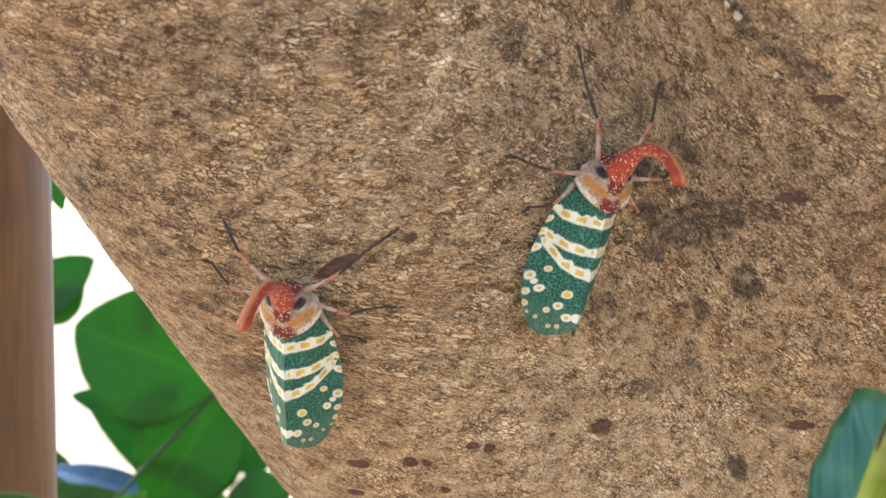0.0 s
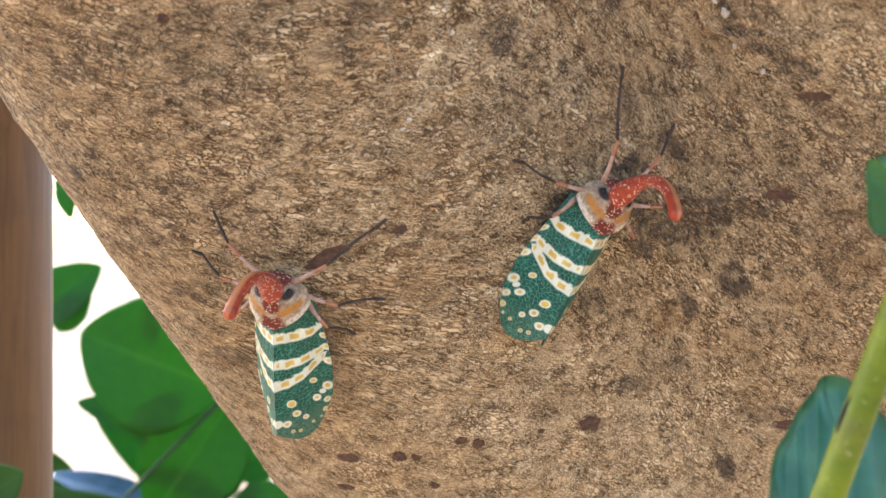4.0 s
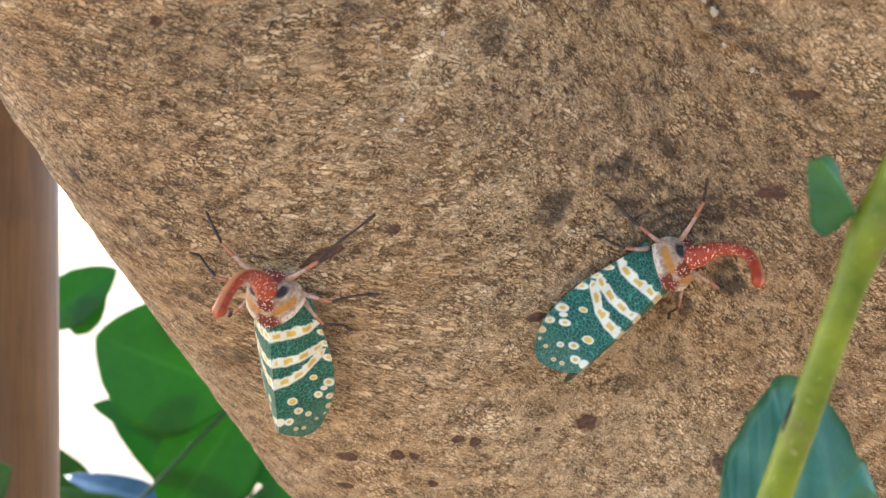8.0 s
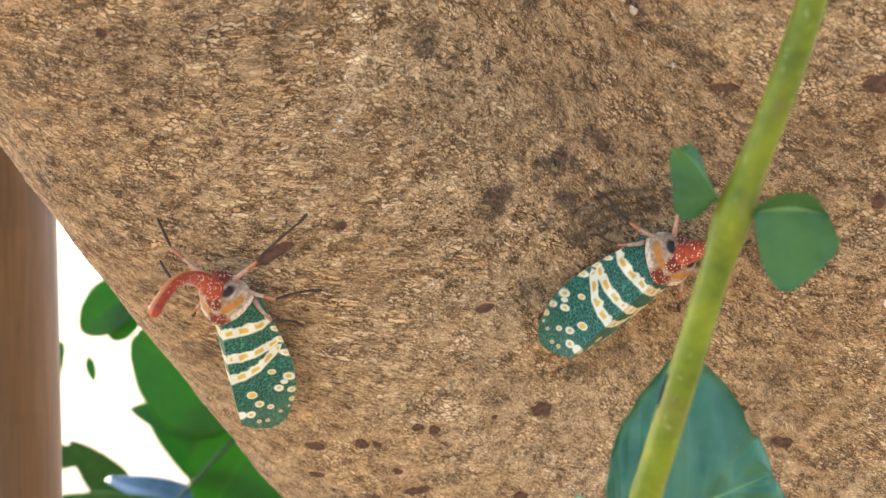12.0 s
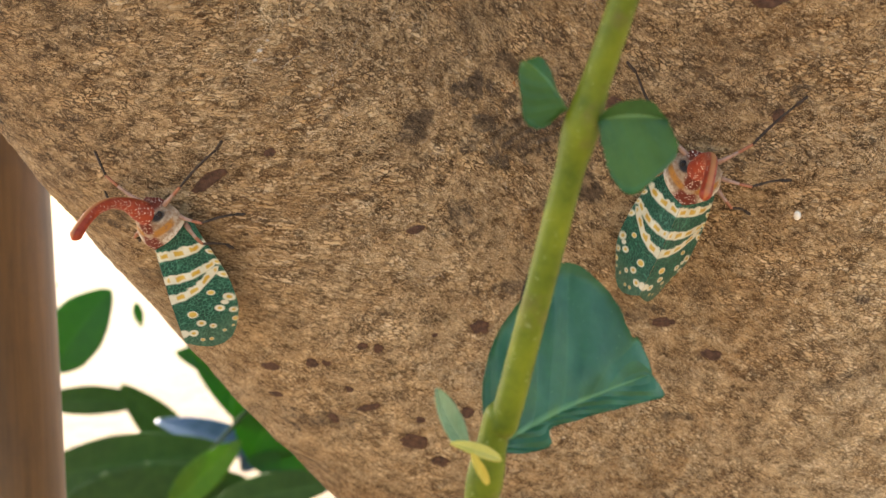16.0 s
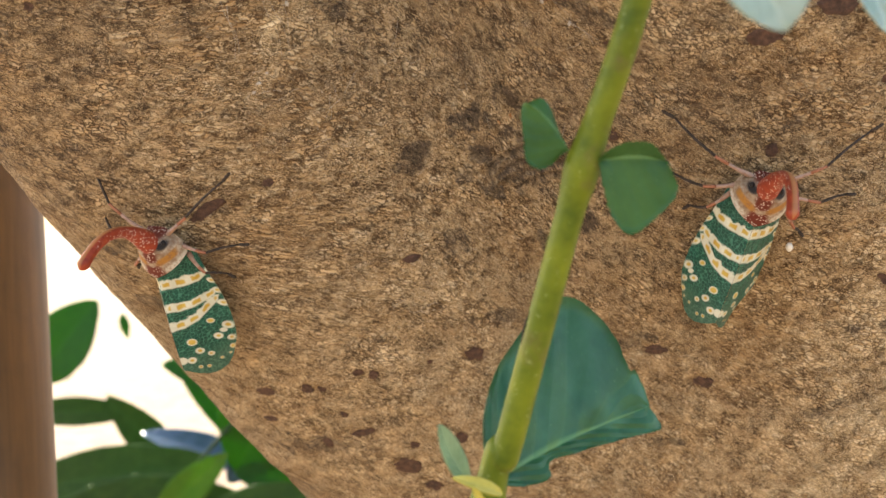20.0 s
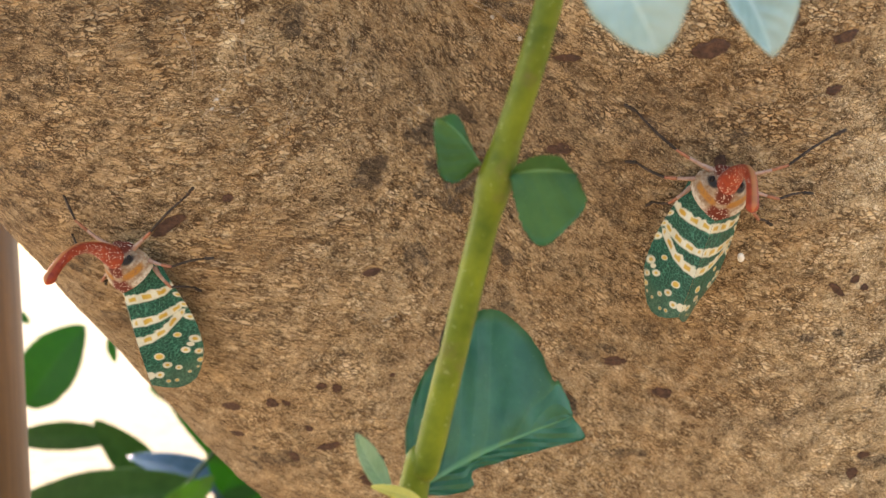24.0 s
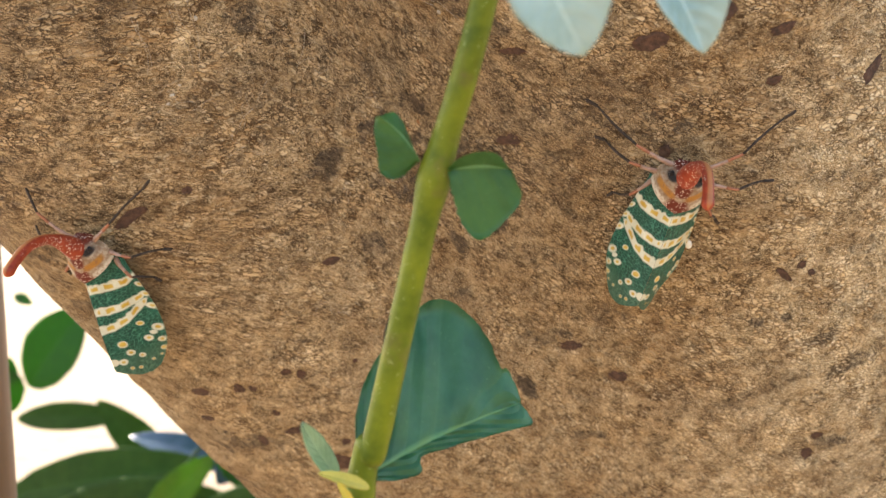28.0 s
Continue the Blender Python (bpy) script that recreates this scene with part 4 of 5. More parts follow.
part("bract", leaf_bm((0.0461, -0.1064, -0.0590), (0.0438, -0.1110, -0.0525), (0.2, -0.9, 0.2), 0.0013, 0.3, 0.05), BRACT, shrub)

scar_pts = [p + Vector((-0.0023, -0.0004, 0)) for p in stem_pts if -0.0290 < p.z < -0.0225]
part("scar", tube(scar_pts, [0.0006 * math.sin(math.pi * (i + 0.6) / (len(scar_pts) + 0.2)) ** 0.6 for i in range(len(scar_pts))], 8), TWIG, shrub, "dark healed scar on the stem")

overhang = thing("leafy_twig", "drooping leaf tips of a twig above, painted pale for sky gloss", "plant")
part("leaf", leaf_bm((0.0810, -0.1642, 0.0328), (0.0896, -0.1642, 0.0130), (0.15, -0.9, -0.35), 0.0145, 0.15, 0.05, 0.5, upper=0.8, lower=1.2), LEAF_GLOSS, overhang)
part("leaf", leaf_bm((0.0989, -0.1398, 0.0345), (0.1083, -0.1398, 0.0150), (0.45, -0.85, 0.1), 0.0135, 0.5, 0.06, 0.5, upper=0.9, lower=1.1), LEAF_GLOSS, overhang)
part("twig", tube(curve_points([(0.0810, -0.1642, 0.0328), (0.085, -0.150, 0.060), (0.0989, -0.1398, 0.0345), (0.110, -0.110, 0.075), (0.12, -0.05, 0.12), (0.125, 0.02, 0.17)], 24), [0.0011] * 24, 8), STEM, overhang)

# ---- pole and backdrop ----
pole = thing("bamboo_pole", "brown bamboo pole standing beside the trunk", "pole")
pole_pts, pole_r = [], []
for i in range(240):
    z = -1.2 + 2.4 * i / 239
    pole_pts.append((-0.1597 - 0.003 * z, 0.1300, z))
    gap = abs((z - 0.0435 + 0.15) % 0.30 - 0.15)
    pole_r.append(0.0290 + 0.0022 * math.exp(-((gap / 0.006) ** 2)) - 0.0012 * math.exp(-(((gap - 0.011) / 0.004) ** 2)))
part("culm", tube(pole_pts, pole_r, 32), BAMBOO, pole)

bm = bmesh.new()
bmesh.ops.create_grid(bm, x_segments=40, y_segments=40, size=400)
for q in bm.verts:
    q.co.z = -1.2
ground = part("ground", bm, SOIL)
tagged(ground, "bare brown soil", "ground", kind="structure")

# leaves behind the trunk: base, tip, way they face, width, material, bend
near_bush = thing("shrub_behind_trunk", "bright green broad leaves of a shrub behind the trunk", "shrub")
for base, tip, face, width, mat, bend in (
    ((-0.1732, 0.7907, -0.1210), (-0.2942, 0.7824, -0.0728), (-0.1, -1, 0.1), 0.1189, LEAF_BACK, 0.05),
    ((-0.1715, 0.8114, -0.1340), (-0.2378, 0.8031, -0.2326), (0.2, -1, 0.2), 0.0938, LEAF_BACK, 0.05),
    ((-0.2156, 0.8527, -0.1671), (-0.3138, 0.8445, -0.1384), (0.1, -1, 0.5), 0.0359, LEAF_BACK, 0.05),
    ((-0.1322, 0.8527, -0.1846), (-0.1839, 0.8445, -0.1961), (0.1, -1, 0.3), 0.0461, LEAF_BACK, 0.05),
    ((-0.1155, 0.7907, -0.2131), (-0.1717, 0.7824, -0.2281), (0.1, -1, 0.4), 0.0437, LEAF_BACK, 0.05),
    ((-0.3701, 0.8816, -0.0698), (-0.2988, 0.8755, -0.0179), (-0.3, -1, 0), 0.0497, LEAF_BACK, 0.05),
    ((-0.3674, 0.8816, 0.0425), (-0.3561, 0.8755, 0.0345), (-0.3, -1, 0), 0.0157, LEAF_BACK, 0.05),
    ((-0.3360, 0.8816, 0.0720), (-0.3270, 0.8755, 0.0240), (-0.2, -1, 0.1), 0.0220, LEAF_BACK, 0.05),
    ((-0.3420, 0.8816, -0.0780), (-0.3090, 0.8755, -0.0400), (0.1, -1, 0.2), 0.0300, LEAF_BACK, 0.05),
):
    part("leaf", leaf_bm(base, tip, face, width, 0.12, bend, 0.46, n=26, m=8), mat, near_bush)
part("twig", tube(curve_points([(-0.1699, 0.7701, -0.1242), (-0.1981, 0.7701, -0.1525), (-0.2448, 0.7701, -0.2007), (-0.2684, 0.7701, -0.2256)], 24), [0.0026 - 0.0012 * i / 23 for i in range(24)], 8), STALK, near_bush, "grey-green leaf stalk")
part("stalk", tube(curve_points([(-0.1700, 0.77, -0.124), (-0.110, 0.78, -0.150), (-0.100, 0.78, -0.30), (-0.11, 0.78, -0.7), (-0.12, 0.78, -1.2)], 24), [0.0045] * 24, 8), TWIG, near_bush)

far_bush = thing("shrub_in_shade", "dark green leaves of a shaded shrub farther back", "shrub")
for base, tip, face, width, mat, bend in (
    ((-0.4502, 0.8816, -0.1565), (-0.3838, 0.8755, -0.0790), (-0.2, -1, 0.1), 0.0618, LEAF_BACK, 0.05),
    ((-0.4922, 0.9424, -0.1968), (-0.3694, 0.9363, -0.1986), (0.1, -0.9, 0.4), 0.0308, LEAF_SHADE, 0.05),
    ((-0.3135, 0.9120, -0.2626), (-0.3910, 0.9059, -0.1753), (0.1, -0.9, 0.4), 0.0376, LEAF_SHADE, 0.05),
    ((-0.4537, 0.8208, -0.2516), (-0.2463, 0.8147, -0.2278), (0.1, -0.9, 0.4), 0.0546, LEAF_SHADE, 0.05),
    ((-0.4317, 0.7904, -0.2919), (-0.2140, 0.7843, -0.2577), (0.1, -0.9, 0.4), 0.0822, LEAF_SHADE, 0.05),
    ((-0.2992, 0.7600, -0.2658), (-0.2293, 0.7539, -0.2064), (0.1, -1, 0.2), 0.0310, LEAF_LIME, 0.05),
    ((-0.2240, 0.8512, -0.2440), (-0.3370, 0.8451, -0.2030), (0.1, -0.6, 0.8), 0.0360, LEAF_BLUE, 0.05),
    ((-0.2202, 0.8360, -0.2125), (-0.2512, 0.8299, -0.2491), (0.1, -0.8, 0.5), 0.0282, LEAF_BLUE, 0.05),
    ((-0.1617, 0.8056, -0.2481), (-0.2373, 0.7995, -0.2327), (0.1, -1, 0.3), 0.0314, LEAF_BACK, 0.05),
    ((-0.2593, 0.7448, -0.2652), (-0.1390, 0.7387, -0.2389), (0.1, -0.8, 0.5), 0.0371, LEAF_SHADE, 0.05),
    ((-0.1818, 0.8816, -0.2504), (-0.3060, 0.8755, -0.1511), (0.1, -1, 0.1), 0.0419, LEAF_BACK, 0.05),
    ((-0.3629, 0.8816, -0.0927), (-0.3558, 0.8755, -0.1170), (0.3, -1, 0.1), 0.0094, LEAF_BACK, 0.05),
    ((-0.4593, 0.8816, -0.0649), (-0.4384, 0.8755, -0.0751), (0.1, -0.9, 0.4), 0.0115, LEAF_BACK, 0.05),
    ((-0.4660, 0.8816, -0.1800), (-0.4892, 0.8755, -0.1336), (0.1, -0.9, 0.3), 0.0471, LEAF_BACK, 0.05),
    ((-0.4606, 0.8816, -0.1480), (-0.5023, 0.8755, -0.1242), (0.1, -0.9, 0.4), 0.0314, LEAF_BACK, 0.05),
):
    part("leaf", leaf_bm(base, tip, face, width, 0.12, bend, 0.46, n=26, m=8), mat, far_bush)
part("stalk", tube(curve_points([(-0.345, 0.72, -0.30), (-0.35, 0.72, -0.36), (-0.34, 0.66, -0.5), (-0.33, 0.66, -1.2)], 20), [0.004] * 20, 8), TWIG, far_bush)

low_shrub = thing("low_shrub", "dark green leaf tip of a low shrub before the trunk", "shrub")
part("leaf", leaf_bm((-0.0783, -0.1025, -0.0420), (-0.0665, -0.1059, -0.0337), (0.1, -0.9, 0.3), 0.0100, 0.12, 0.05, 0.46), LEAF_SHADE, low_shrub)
part("twig", tube(curve_points([(-0.0783, -0.1025, -0.0420), (-0.092, -0.100, -0.070), (-0.11, -0.09, -0.3), (-0.12, -0.08, -1.2)], 16), [0.0009] * 16, 8), TWIG, low_shrub)

# ---- small things on the bark ----
seed_ob = thing("seed", "small white seed stuck to the bark", "seed", at=on_bark(13.3, -51.0, 15, 0.0008))
part("husk", ball((0, 0, 0), (0.0009, 0.0013, 0.0008), 14, 10), SEED, seed_ob)

part("bark_flake", build_scab(-16.1, -98.6, 2.6, 1.7, 5, 0.2, 71), OCHRE, trunk, "orange-brown flake of inner bark")

silk = thing("spider_silk", "fine pale spider silk threads on the bark", "silk", kind="stuff")
rng = random.Random(5)
for deg, mm_, count, size in ((-46.8, -157, 2, 13), (-41.2, -150, 3, 16), (-29.4, -127, 4, 9), (1.4, -120, 4, 9), (0.4, -131, 3, 12), (-45.7, -133, 4, 5), (-38, -126, 4, 6), (-41.4, -63, 3, 5), (-37.4, -14.7, 4, 4), (-31.3, -90.4, 5, 4), (-42.1, -113.7, 4, 5), (-20, -105, 4, 8), (-25, -70, 3, 6), (-10, -95, 3, 7)):
    for _ in range(count):
        d0, m0, way, turn = deg + rng.uniform(-2.5, 2.5), mm_ + rng.uniform(-5, 5), rng.uniform(0, 6.28), rng.uniform(-0.5, 0.5)
        if deg < -40 and mm_ < -140:
            way, turn = rng.uniform(1.4, 1.8), 0.05
        pts = []
        for i in range(9):
            pts.append(trunk_point(radians(d0), m0 / 1000, 0.0009 + 0.0006 * math.sin(i * 0.8)))
            d0 += math.cos(way) * size / 8 * 0.5
            m0 += math.sin(way) * size / 8
            way += turn * rng.uniform(0.2, 1.0)
        part("thread", tube(pts, [0.000034] * 9, 5), SILK, silk)
for deg, mm_, size in ((-0.8, -133.5, 1.1), (-1.6, -136.2, 0.7), (-0.9, -126.1, 0.6), (1.4, -120.1, 0.6), (-46.8, -134.3, 0.6), (-47.6, -132.8, 0.5), (-45.6, -135.6, 0.4), (-40.7, -147.6, 0.6), (-31.0, -89.6, 0.7), (-32.0, -91.0, 0.5), (-30.2, -91.3, 0.45)):
    bm = ball((0, 0, 0), (1, 1, 1), 18, 12)
    for q in bm.verts:
        q.co *= (1 + 0.7 * noise.noise(q.co * 1.9 + Vector((deg, mm_, 0))) + 0.25 * noise.noise(q.co * 5 + Vector((deg, mm_, 0)))) * size / 1000
        q.co.x *= 0.7
        q.co.z *= 0.30
    bm.transform(on_bark(deg, mm_, deg * 17, 0.0004))
    part("tuft", bm, SILK, silk)


# ---- what moves ----
def step_legs():
    """Legs of the walking fly: each foot stays put on the bark until its leg has swung far enough, then steps ahead."""
    times = [0.5 * i for i in range(57)]
    for n, (leg, side, hip, rest, reach) in enumerate(walking_legs):
        foot, rows = None, []
        hip_at = Vector(hip) / 1000
        hip_at.x *= side
        for i, t in enumerate(times):
            scene.frame_set(frame(t))
            m = walking_fly.matrix_basis.copy()
            now = rest
            if n == 0:
                now -= 26 * step(t, 5.0, 11.5)
            elif n == 3:
                now -= 22 * step(t, 5.0, 12.0) + 16 * step(t, 15.0, 22.0)
            base = now if side > 0 else 180 - now
            if foot is not None:
                d = (m.inverted() @ foot) - hip_at
                swing = (math.degrees(math.atan2(d.y, d.x)) - base + 180) % 360 - 180
            if foot is None or abs(swing) > 15 or (i + 2 * n) % 7 == 0:
                swing = 0.0 if foot is None else max(-8.0, min(8.0, -0.5 * swing))
                a = radians(base + swing)
                foot = m @ (hip_at + Vector((math.cos(a), math.sin(a), 0)) * reach)
            rows.append((t, leg_pose(side, hip, now + swing * side)))
        walk(leg, rows)


def motions():
    walk(resting_fly, [
        (0, on_bark(-61.59, -102.48, 18.1, 0.0015, -9.7, -5.9)),
        (0.5, on_bark(-61.55, -102.37, 18.3, 0.0015, -9.6, -5.8)),
        (1, on_bark(-61.59, -102.39, 18.0, 0.0015, -9.6, -5.8)),
        (1.5, on_bark(-61.45, -102.22, 17.9, 0.0015, -9.5, -5.8)),
        (2, on_bark(-61.86, -102.84, 17.6, 0.0015, -9.5, -5.8)),
        (2.5, on_bark(-61.28, -101.94, 16.9, 0.0015, -9.4, -5.8)),
        (4.5, on_bark(-61.76, -102.28, 17.5, 0.0015, -9.2, -5.7)),
        (5, on_bark(-61.50, -101.85, 17.3, 0.0015, -9.2, -5.7)),
        (5.5, on_bark(-61.79, -102.47, 17.2, 0.0015, -9.1, -5.6)),
        (6, on_bark(-62.02, -102.93, 16.5, 0.0015, -9.1, -5.6)),
        (6.5, on_bark(-61.59, -102.27, 16.7, 0.0015, -9.0, -5.8)),
        (7, on_bark(-61.49, -102.23, 16.5, 0.0015, -9.0, -6.1)),
        (7.5, on_bark(-61.99, -102.88, 15.9, 0.0015, -9.0, -6.3)),
        (8, on_bark(-61.56, -102.58, 15.1, 0.0015, -9.0, -6.5)),
        (8.5, on_bark(-61.94, -103.11, 15.3, 0.0015, -8.9, -6.8)),
        (9, on_bark(-61.44, -102.19, 15.1, 0.0015, -8.9, -7.0)),
        (9.5, on_bark(-61.97, -103.01, 14.6, 0.0015, -8.9, -7.2)),
        (10, on_bark(-61.37, -101.79, 14.4, 0.0015, -8.8, -7.4)),
        (10.5, on_bark(-61.73, -102.07, 13.6, 0.0015, -8.8, -7.7)),
        (11, on_bark(-61.73, -102.03, 13.0, 0.0015, -8.8, -7.9)),
        (11.5, on_bark(-62.00, -102.22, 12.7, 0.0015, -8.8, -8.1)),
        (12, on_bark(-61.99, -101.73, 11.9, 0.0015, -8.7, -8.3)),
        (12.5, on_bark(-62.19, -102.13, 11.6, 0.0015, -8.7, -8.6)),
        (14.5, on_bark(-62.35, -101.80, 11.2, 0.0015, -8.6, -9.5)),
        (15, on_bark(-62.62, -102.08, 10.9, 0.0015, -8.6, -9.7)),
        (15.5, on_bark(-62.34, -102.14, 10.8, 0.0015, -8.5, -9.9)),
        (16, on_bark(-62.45, -102.36, 10.4, 0.0015, -8.5, -10.2)),
        (16.5, on_bark(-62.60, -102.47, 10.7, 0.0015, -8.5, -10.1)),
        (17, on_bark(-62.12, -101.73, 10.7, 0.0015, -8.5, -10.1)),
        (17.5, on_bark(-62.65, -102.80, 11.1, 0.0015, -8.5, -10.1)),
        (18, on_bark(-61.85, -101.88, 11.5, 0.0015, -8.5, -10.0)),
        (18.5, on_bark(-62.39, -102.54, 11.6, 0.0015, -8.4, -10.0)),
        (19, on_bark(-61.84, -102.00, 12.0, 0.0015, -8.4, -10.0)),
        (19.5, on_bark(-62.27, -102.78, 12.2, 0.0015, -8.4, -9.9)),
        (20, on_bark(-62.05, -102.19, 12.2, 0.0015, -8.4, -9.9)),
        (20.5, on_bark(-62.03, -102.32, 11.6, 0.0015, -8.4, -9.9)),
        (22.5, on_bark(-62.08, -102.69, 11.8, 0.0015, -8.3, -9.7)),
        (23, on_bark(-61.82, -102.27, 12.4, 0.0015, -8.3, -9.7)),
        (23.5, on_bark(-62.36, -102.72, 11.5, 0.0015, -8.3, -9.7)),
        (24, on_bark(-61.65, -101.99, 12.3, 0.0015, -8.3, -9.6)),
        (24.5, on_bark(-62.21, -102.66, 11.4, 0.0015, -8.3, -9.6)),
        (25, on_bark(-61.49, -101.87, 12.9, 0.0015, -8.3, -9.6)),
        (25.5, on_bark(-62.30, -102.66, 12.1, 0.0015, -8.3, -9.5)),
        (26, on_bark(-61.63, -101.64, 12.0, 0.0015, -8.3, -9.5)),
        (26.5, on_bark(-62.28, -102.38, 11.0, 0.0015, -8.3, -9.5)),
        (27, on_bark(-62.23, -102.25, 11.0, 0.0015, -8.3, -9.5)),
        (27.5, on_bark(-61.81, -102.12, 11.1, 0.0015, -8.3, -9.5)),
        (28, on_bark(-61.84, -102.31, 12.3, 0.0015, -8.3, -9.5)),
    ])
    walk(walking_fly, [
        (0, on_bark(-29.74, -104.12, 36.7, 0.0015, -0.8, 6.5)),
        (0.5, on_bark(-31.12, -104.18, 39.0, 0.0015, 0.2, 5.9)),
        (1, on_bark(-30.51, -101.25, 37.5, 0.0015, 1.2, 5.3)),
        (1.5, on_bark(-26.26, -98.46, 43.7, 0.0015, 2.2, 4.7)),
        (2, on_bark(-26.87, -97.73, 44.0, 0.0015, 3.3, 4.1)),
        (2.5, on_bark(-30.92, -101.10, 44.2, 0.0015, 4.3, 3.5)),
        (4.5, on_bark(-25.87, -92.33, 47.7, 0.0015, 0.1, 4.9)),
        (5, on_bark(-21.66, -86.75, 49.1, 0.0015, -1.0, 5.3)),
        (5.5, on_bark(-25.08, -88.06, 52.8, 0.0015, -2.0, 5.7)),
        (6, on_bark(-26.12, -90.19, 51.4, 0.0015, -3.1, 6.0)),
        (6.5, on_bark(-20.49, -83.54, 52.5, 0.0015, -5.5, 6.8)),
        (7, on_bark(-23.25, -84.90, 59.8, 0.0015, -8.0, 7.6)),
        (7.5, on_bark(-22.33, -82.11, 57.5, 0.0015, -10.5, 8.3)),
        (8, on_bark(-19.80, -76.97, 63.1, 0.0015, -12.9, 9.1)),
        (8.5, on_bark(-22.04, -79.47, 66.1, 0.0015, -13.5, 9.1)),
        (9, on_bark(-20.77, -77.26, 72.7, 0.0015, -14.0, 9.2)),
        (9.5, on_bark(-15.96, -72.98, 66.0, 0.0015, -14.6, 9.2)),
        (10, on_bark(-16.86, -75.50, 65.4, 0.0015, -15.1, 9.2)),
        (10.5, on_bark(-13.00, -72.20, 60.8, 0.0015, -15.7, 9.3)),
        (11, on_bark(-11.98, -68.94, 60.6, 0.0015, -16.2, 9.3)),
        (11.5, on_bark(-9.05, -68.77, 62.1, 0.0015, -15.2, 8.7)),
        (12, on_bark(-10.13, -73.54, 59.2, 0.0015, -14.2, 8.1)),
        (12.5, on_bark(-5.82, -68.23, 64.7, 0.0015, -13.2, 7.6)),
        (14.5, on_bark(1.03, -69.62, 46.2, 0.0015, -9.1, 5.3)),
        (15, on_bark(-0.06, -71.44, 42.0, 0.0015, -8.1, 4.7)),
        (15.5, on_bark(6.55, -68.13, 41.3, 0.0015, -7.1, 4.1)),
        (16, on_bark(5.01, -69.94, 37.1, 0.0015, -6.1, 3.5)),
        (16.5, on_bark(4.35, -71.08, 33.0, 0.0015, -5.9, 3.5)),
        (17, on_bark(7.75, -68.20, 32.9, 0.0015, -5.8, 3.5)),
        (17.5, on_bark(7.67, -69.27, 34.2, 0.0015, -5.6, 3.5)),
        (18, on_bark(7.53, -71.77, 30.8, 0.0015, -5.4, 3.4)),
        (18.5, on_bark(10.83, -69.60, 33.7, 0.0015, -5.3, 3.4)),
        (19, on_bark(9.08, -70.95, 31.6, 0.0015, -5.1, 3.4)),
        (19.5, on_bark(11.32, -70.23, 32.3, 0.0015, -5.0, 3.3)),
        (20, on_bark(12.63, -69.61, 34.5, 0.0015, -4.8, 3.3)),
        (20.5, on_bark(11.82, -69.96, 33.0, 0.0015, -4.6, 3.3)),
        (22.5, on_bark(14.17, -73.19, 34.5, 0.0015, -4.0, 3.2)),
        (23, on_bark(15.15, -72.27, 36.6, 0.0015, -3.8, 3.1)),
        (23.5, on_bark(15.60, -72.17, 38.0, 0.0015, -3.7, 3.1)),
        (24, on_bark(14.38, -73.50, 35.4, 0.0015, -3.5, 3.1)),
        (24.5, on_bark(15.06, -72.37, 38.5, 0.0015, -3.3, 2.9)),
        (25, on_bark(15.91, -70.88, 40.9, 0.0015, -3.0, 2.8)),
        (25.5, on_bark(14.90, -72.04, 38.9, 0.0015, -2.8, 2.6)),
        (26, on_bark(15.17, -71.87, 38.9, 0.0015, -2.6, 2.4)),
        (26.5, on_bark(15.71, -71.10, 39.2, 0.0015, -2.4, 2.2)),
        (27, on_bark(15.25, -71.88, 38.7, 0.0015, -2.1, 2.1)),
        (27.5, on_bark(16.15, -70.73, 38.6, 0.0015, -1.9, 1.9)),
        (28, on_bark(15.60, -71.25, 37.5, 0.0015, -1.7, 1.7)),
    ])
    step_legs()
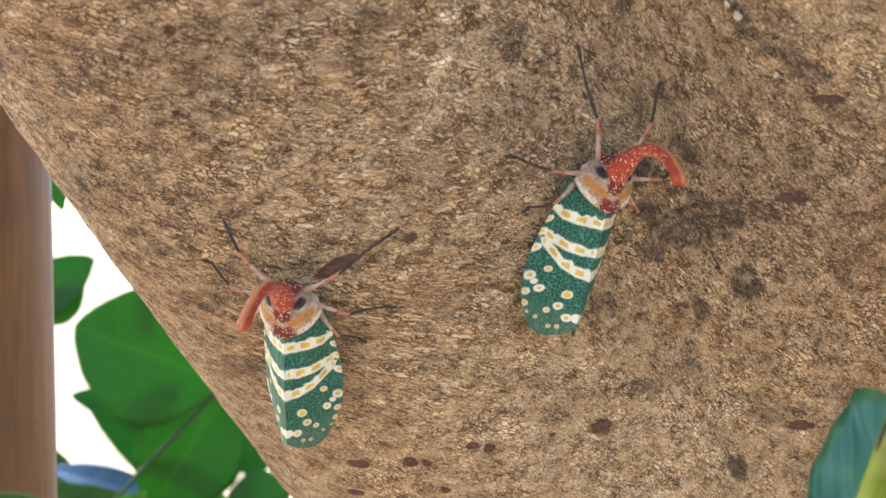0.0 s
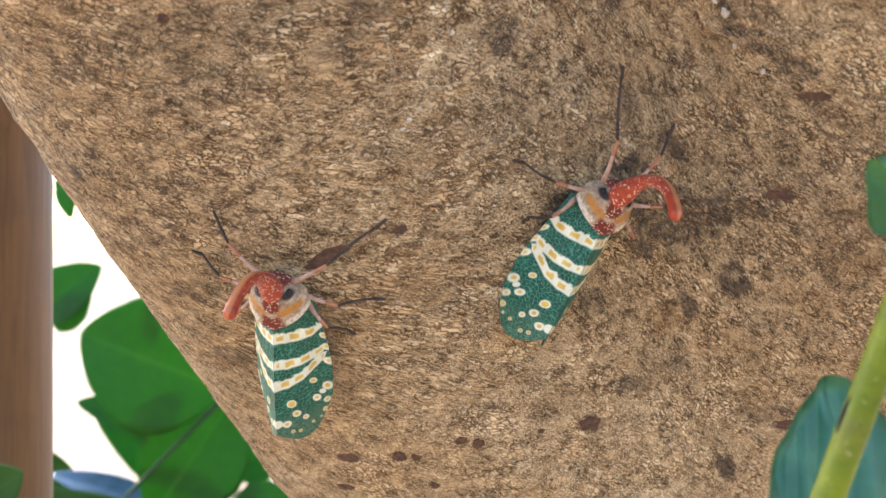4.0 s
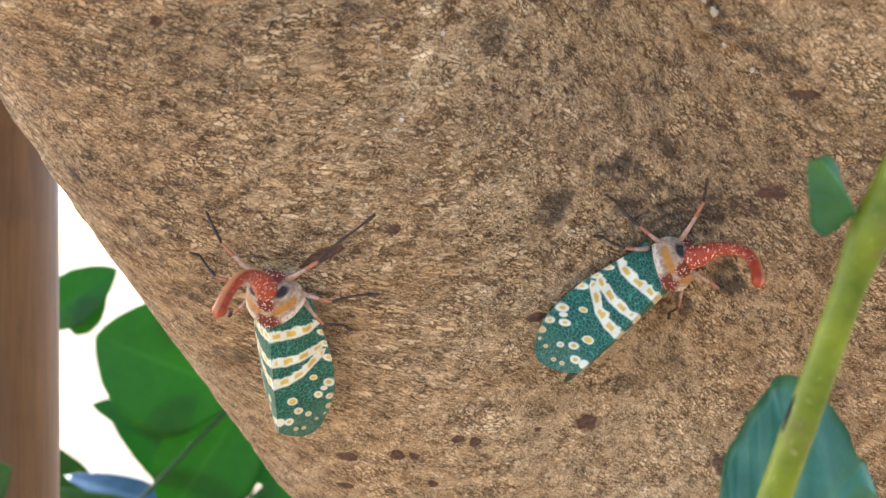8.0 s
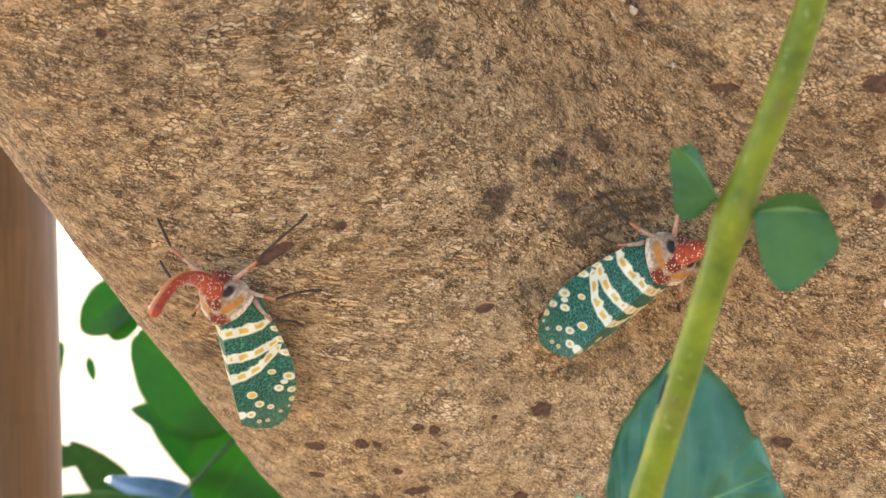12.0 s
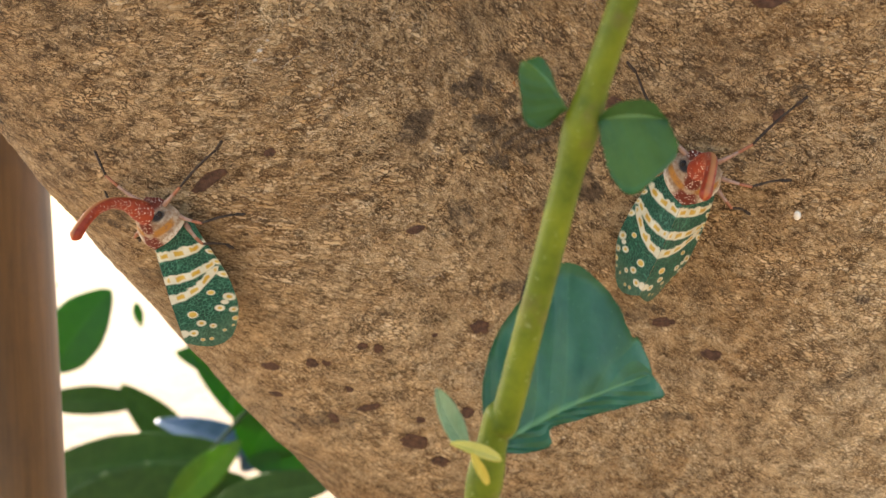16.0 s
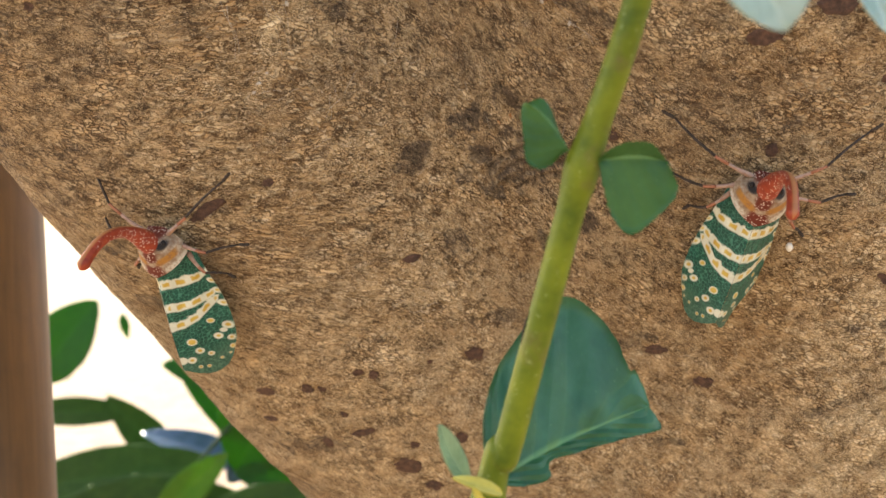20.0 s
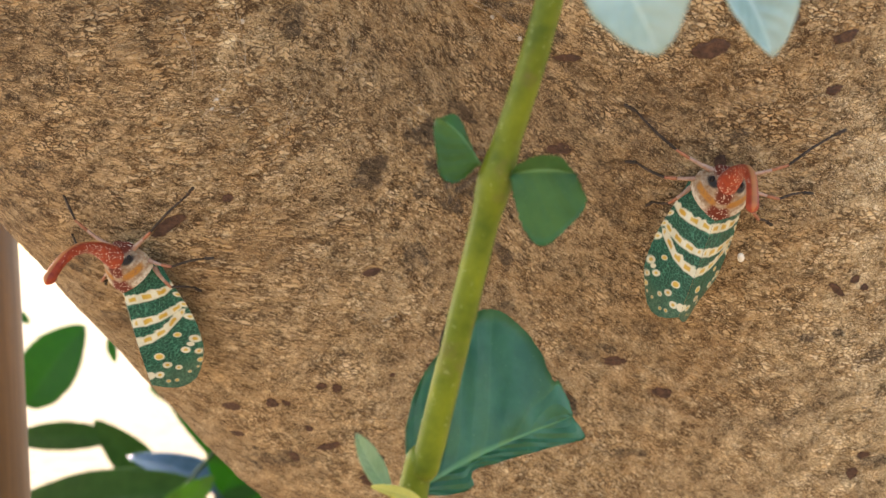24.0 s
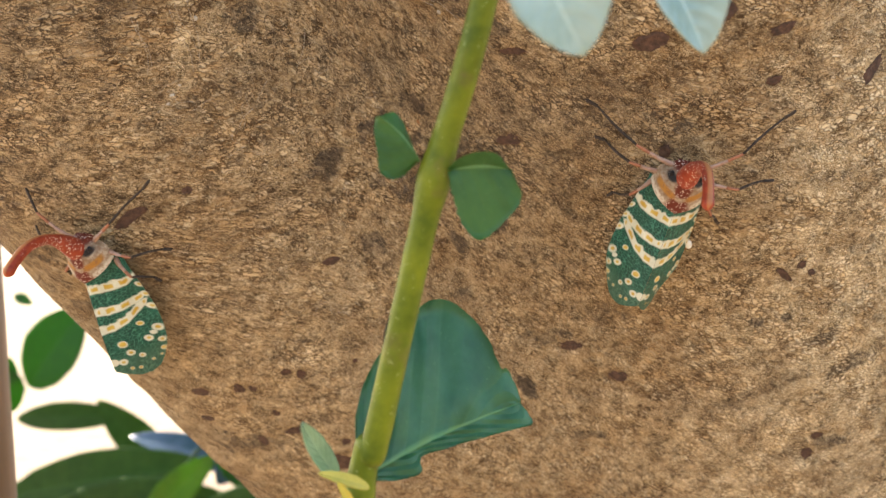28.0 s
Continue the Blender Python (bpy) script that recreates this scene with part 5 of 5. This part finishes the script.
    walk(shrub, [
        (0, pose(0.0068, 0, 0.0006)),
        (1, pose(0.0045, 0, 0.0020)),
        (2, pose(0.0078, 0, -0.0005)),
        (2.5, pose(0.0065, 0, 0.0006)),
        (4.5, pose(0.0048, 0, 0.0011)),
        (5, pose(0.0085, 0, 0.0001)),
        (5.5, pose(0.0085, 0, 0.0001)),
        (6.5, pose(0.0088, 0, 0.0016)),
        (7, pose(0.0103, 0, -0.0008)),
        (7.5, pose(0.0019, 0, 0.0012)),
        (8, pose(-0.0005, 0, 0.0005)),
        (8.5, pose(-0.0007, 0, 0.0015)),
        (9, pose(0.0032, 0, 0.0003)),
        (9.5, pose(0.0026, 0, -0.0000)),
        (10, pose(-0.0004, 0, 0.0012)),
        (10.5, pose(-0.0016, 0, 0.0020)),
        (11, pose(-0.0002, 0, 0.0009)),
        (11.5, pose(0.0007, 0, 0.0003)),
        (12, pose(-0.0014, 0, 0.0005)),
        (12.5, pose(-0.0025, 0, 0.0017)),
        (14.5, pose(-0.0014, 0, 0.0010)),
        (15, pose(-0.0008, 0, 0.0000)),
        (15.5, pose(-0.0002, 0, 0.0002)),
        (16, pose(0.0004, 0, 0.0003)),
        (16.5, pose(0.0011, 0, 0.0001)),
        (17, pose(0.0000, 0, 0.0000)),
        (17.5, pose(-0.0012, 0, 0.0000)),
        (18, pose(-0.0010, 0, 0.0006)),
        (18.5, pose(0.0007, 0, -0.0001)),
        (19, pose(0.0017, 0, -0.0004)),
        (19.5, pose(-0.0003, 0, 0.0003)),
        (20, pose(0.0005, 0, 0.0008)),
        (20.5, pose(0.0015, 0, -0.0003)),
        (22.5, pose(-0.0006, 0, -0.0004)),
        (23, pose(0.0018, 0, -0.0009)),
        (23.5, pose(-0.0005, 0, 0.0001)),
        (24, pose(-0.0037, 0, 0.0001)),
        (24.5, pose(0.0006, 0, -0.0010)),
        (25, pose(0.0008, 0, -0.0018)),
        (25.5, pose(-0.0012, 0, -0.0008)),
        (26, pose(0.0006, 0, -0.0008)),
        (26.5, pose(-0.0008, 0, 0.0008)),
        (27, pose(-0.0012, 0, 0.0001)),
        (27.5, pose(0.0000, 0, -0.0011)),
        (28, pose(-0.0015, 0, 0.0002)),
    ])
    walk(overhang, [
        (0, pose(0.0050, 0, 0.0060)),
        (15.2, pose(0.0050, 0, 0.0060)),
        (16.5, pose(-0.0023, 0, 0.0003)),
        (17, pose(-0.0031, 0, 0.0003)),
        (18, pose(-0.0022, 0, 0.0024)),
        (19, pose(0.0014, 0, 0.0022)),
        (20, pose(0.0003, 0, 0.0040)),
        (22.5, pose(-0.0019, 0, 0.0015)),
        (23, pose(0.0004, 0, 0.0014)),
        (23.5, pose(-0.0017, 0, 0.0025)),
        (24, pose(-0.0044, 0, 0.0020)),
        (24.5, pose(-0.0003, 0, 0.0010)),
        (25, pose(-0.0000, 0, -0.0001)),
        (25.5, pose(-0.0018, 0, 0.0010)),
        (26, pose(0.0006, 0, 0.0012)),
        (26.5, pose(-0.0006, 0, 0.0028)),
        (27, pose(0.0004, 0, 0.0020)),
        (28, pose(-0.0002, 0, 0.0026)),
    ])


motions()
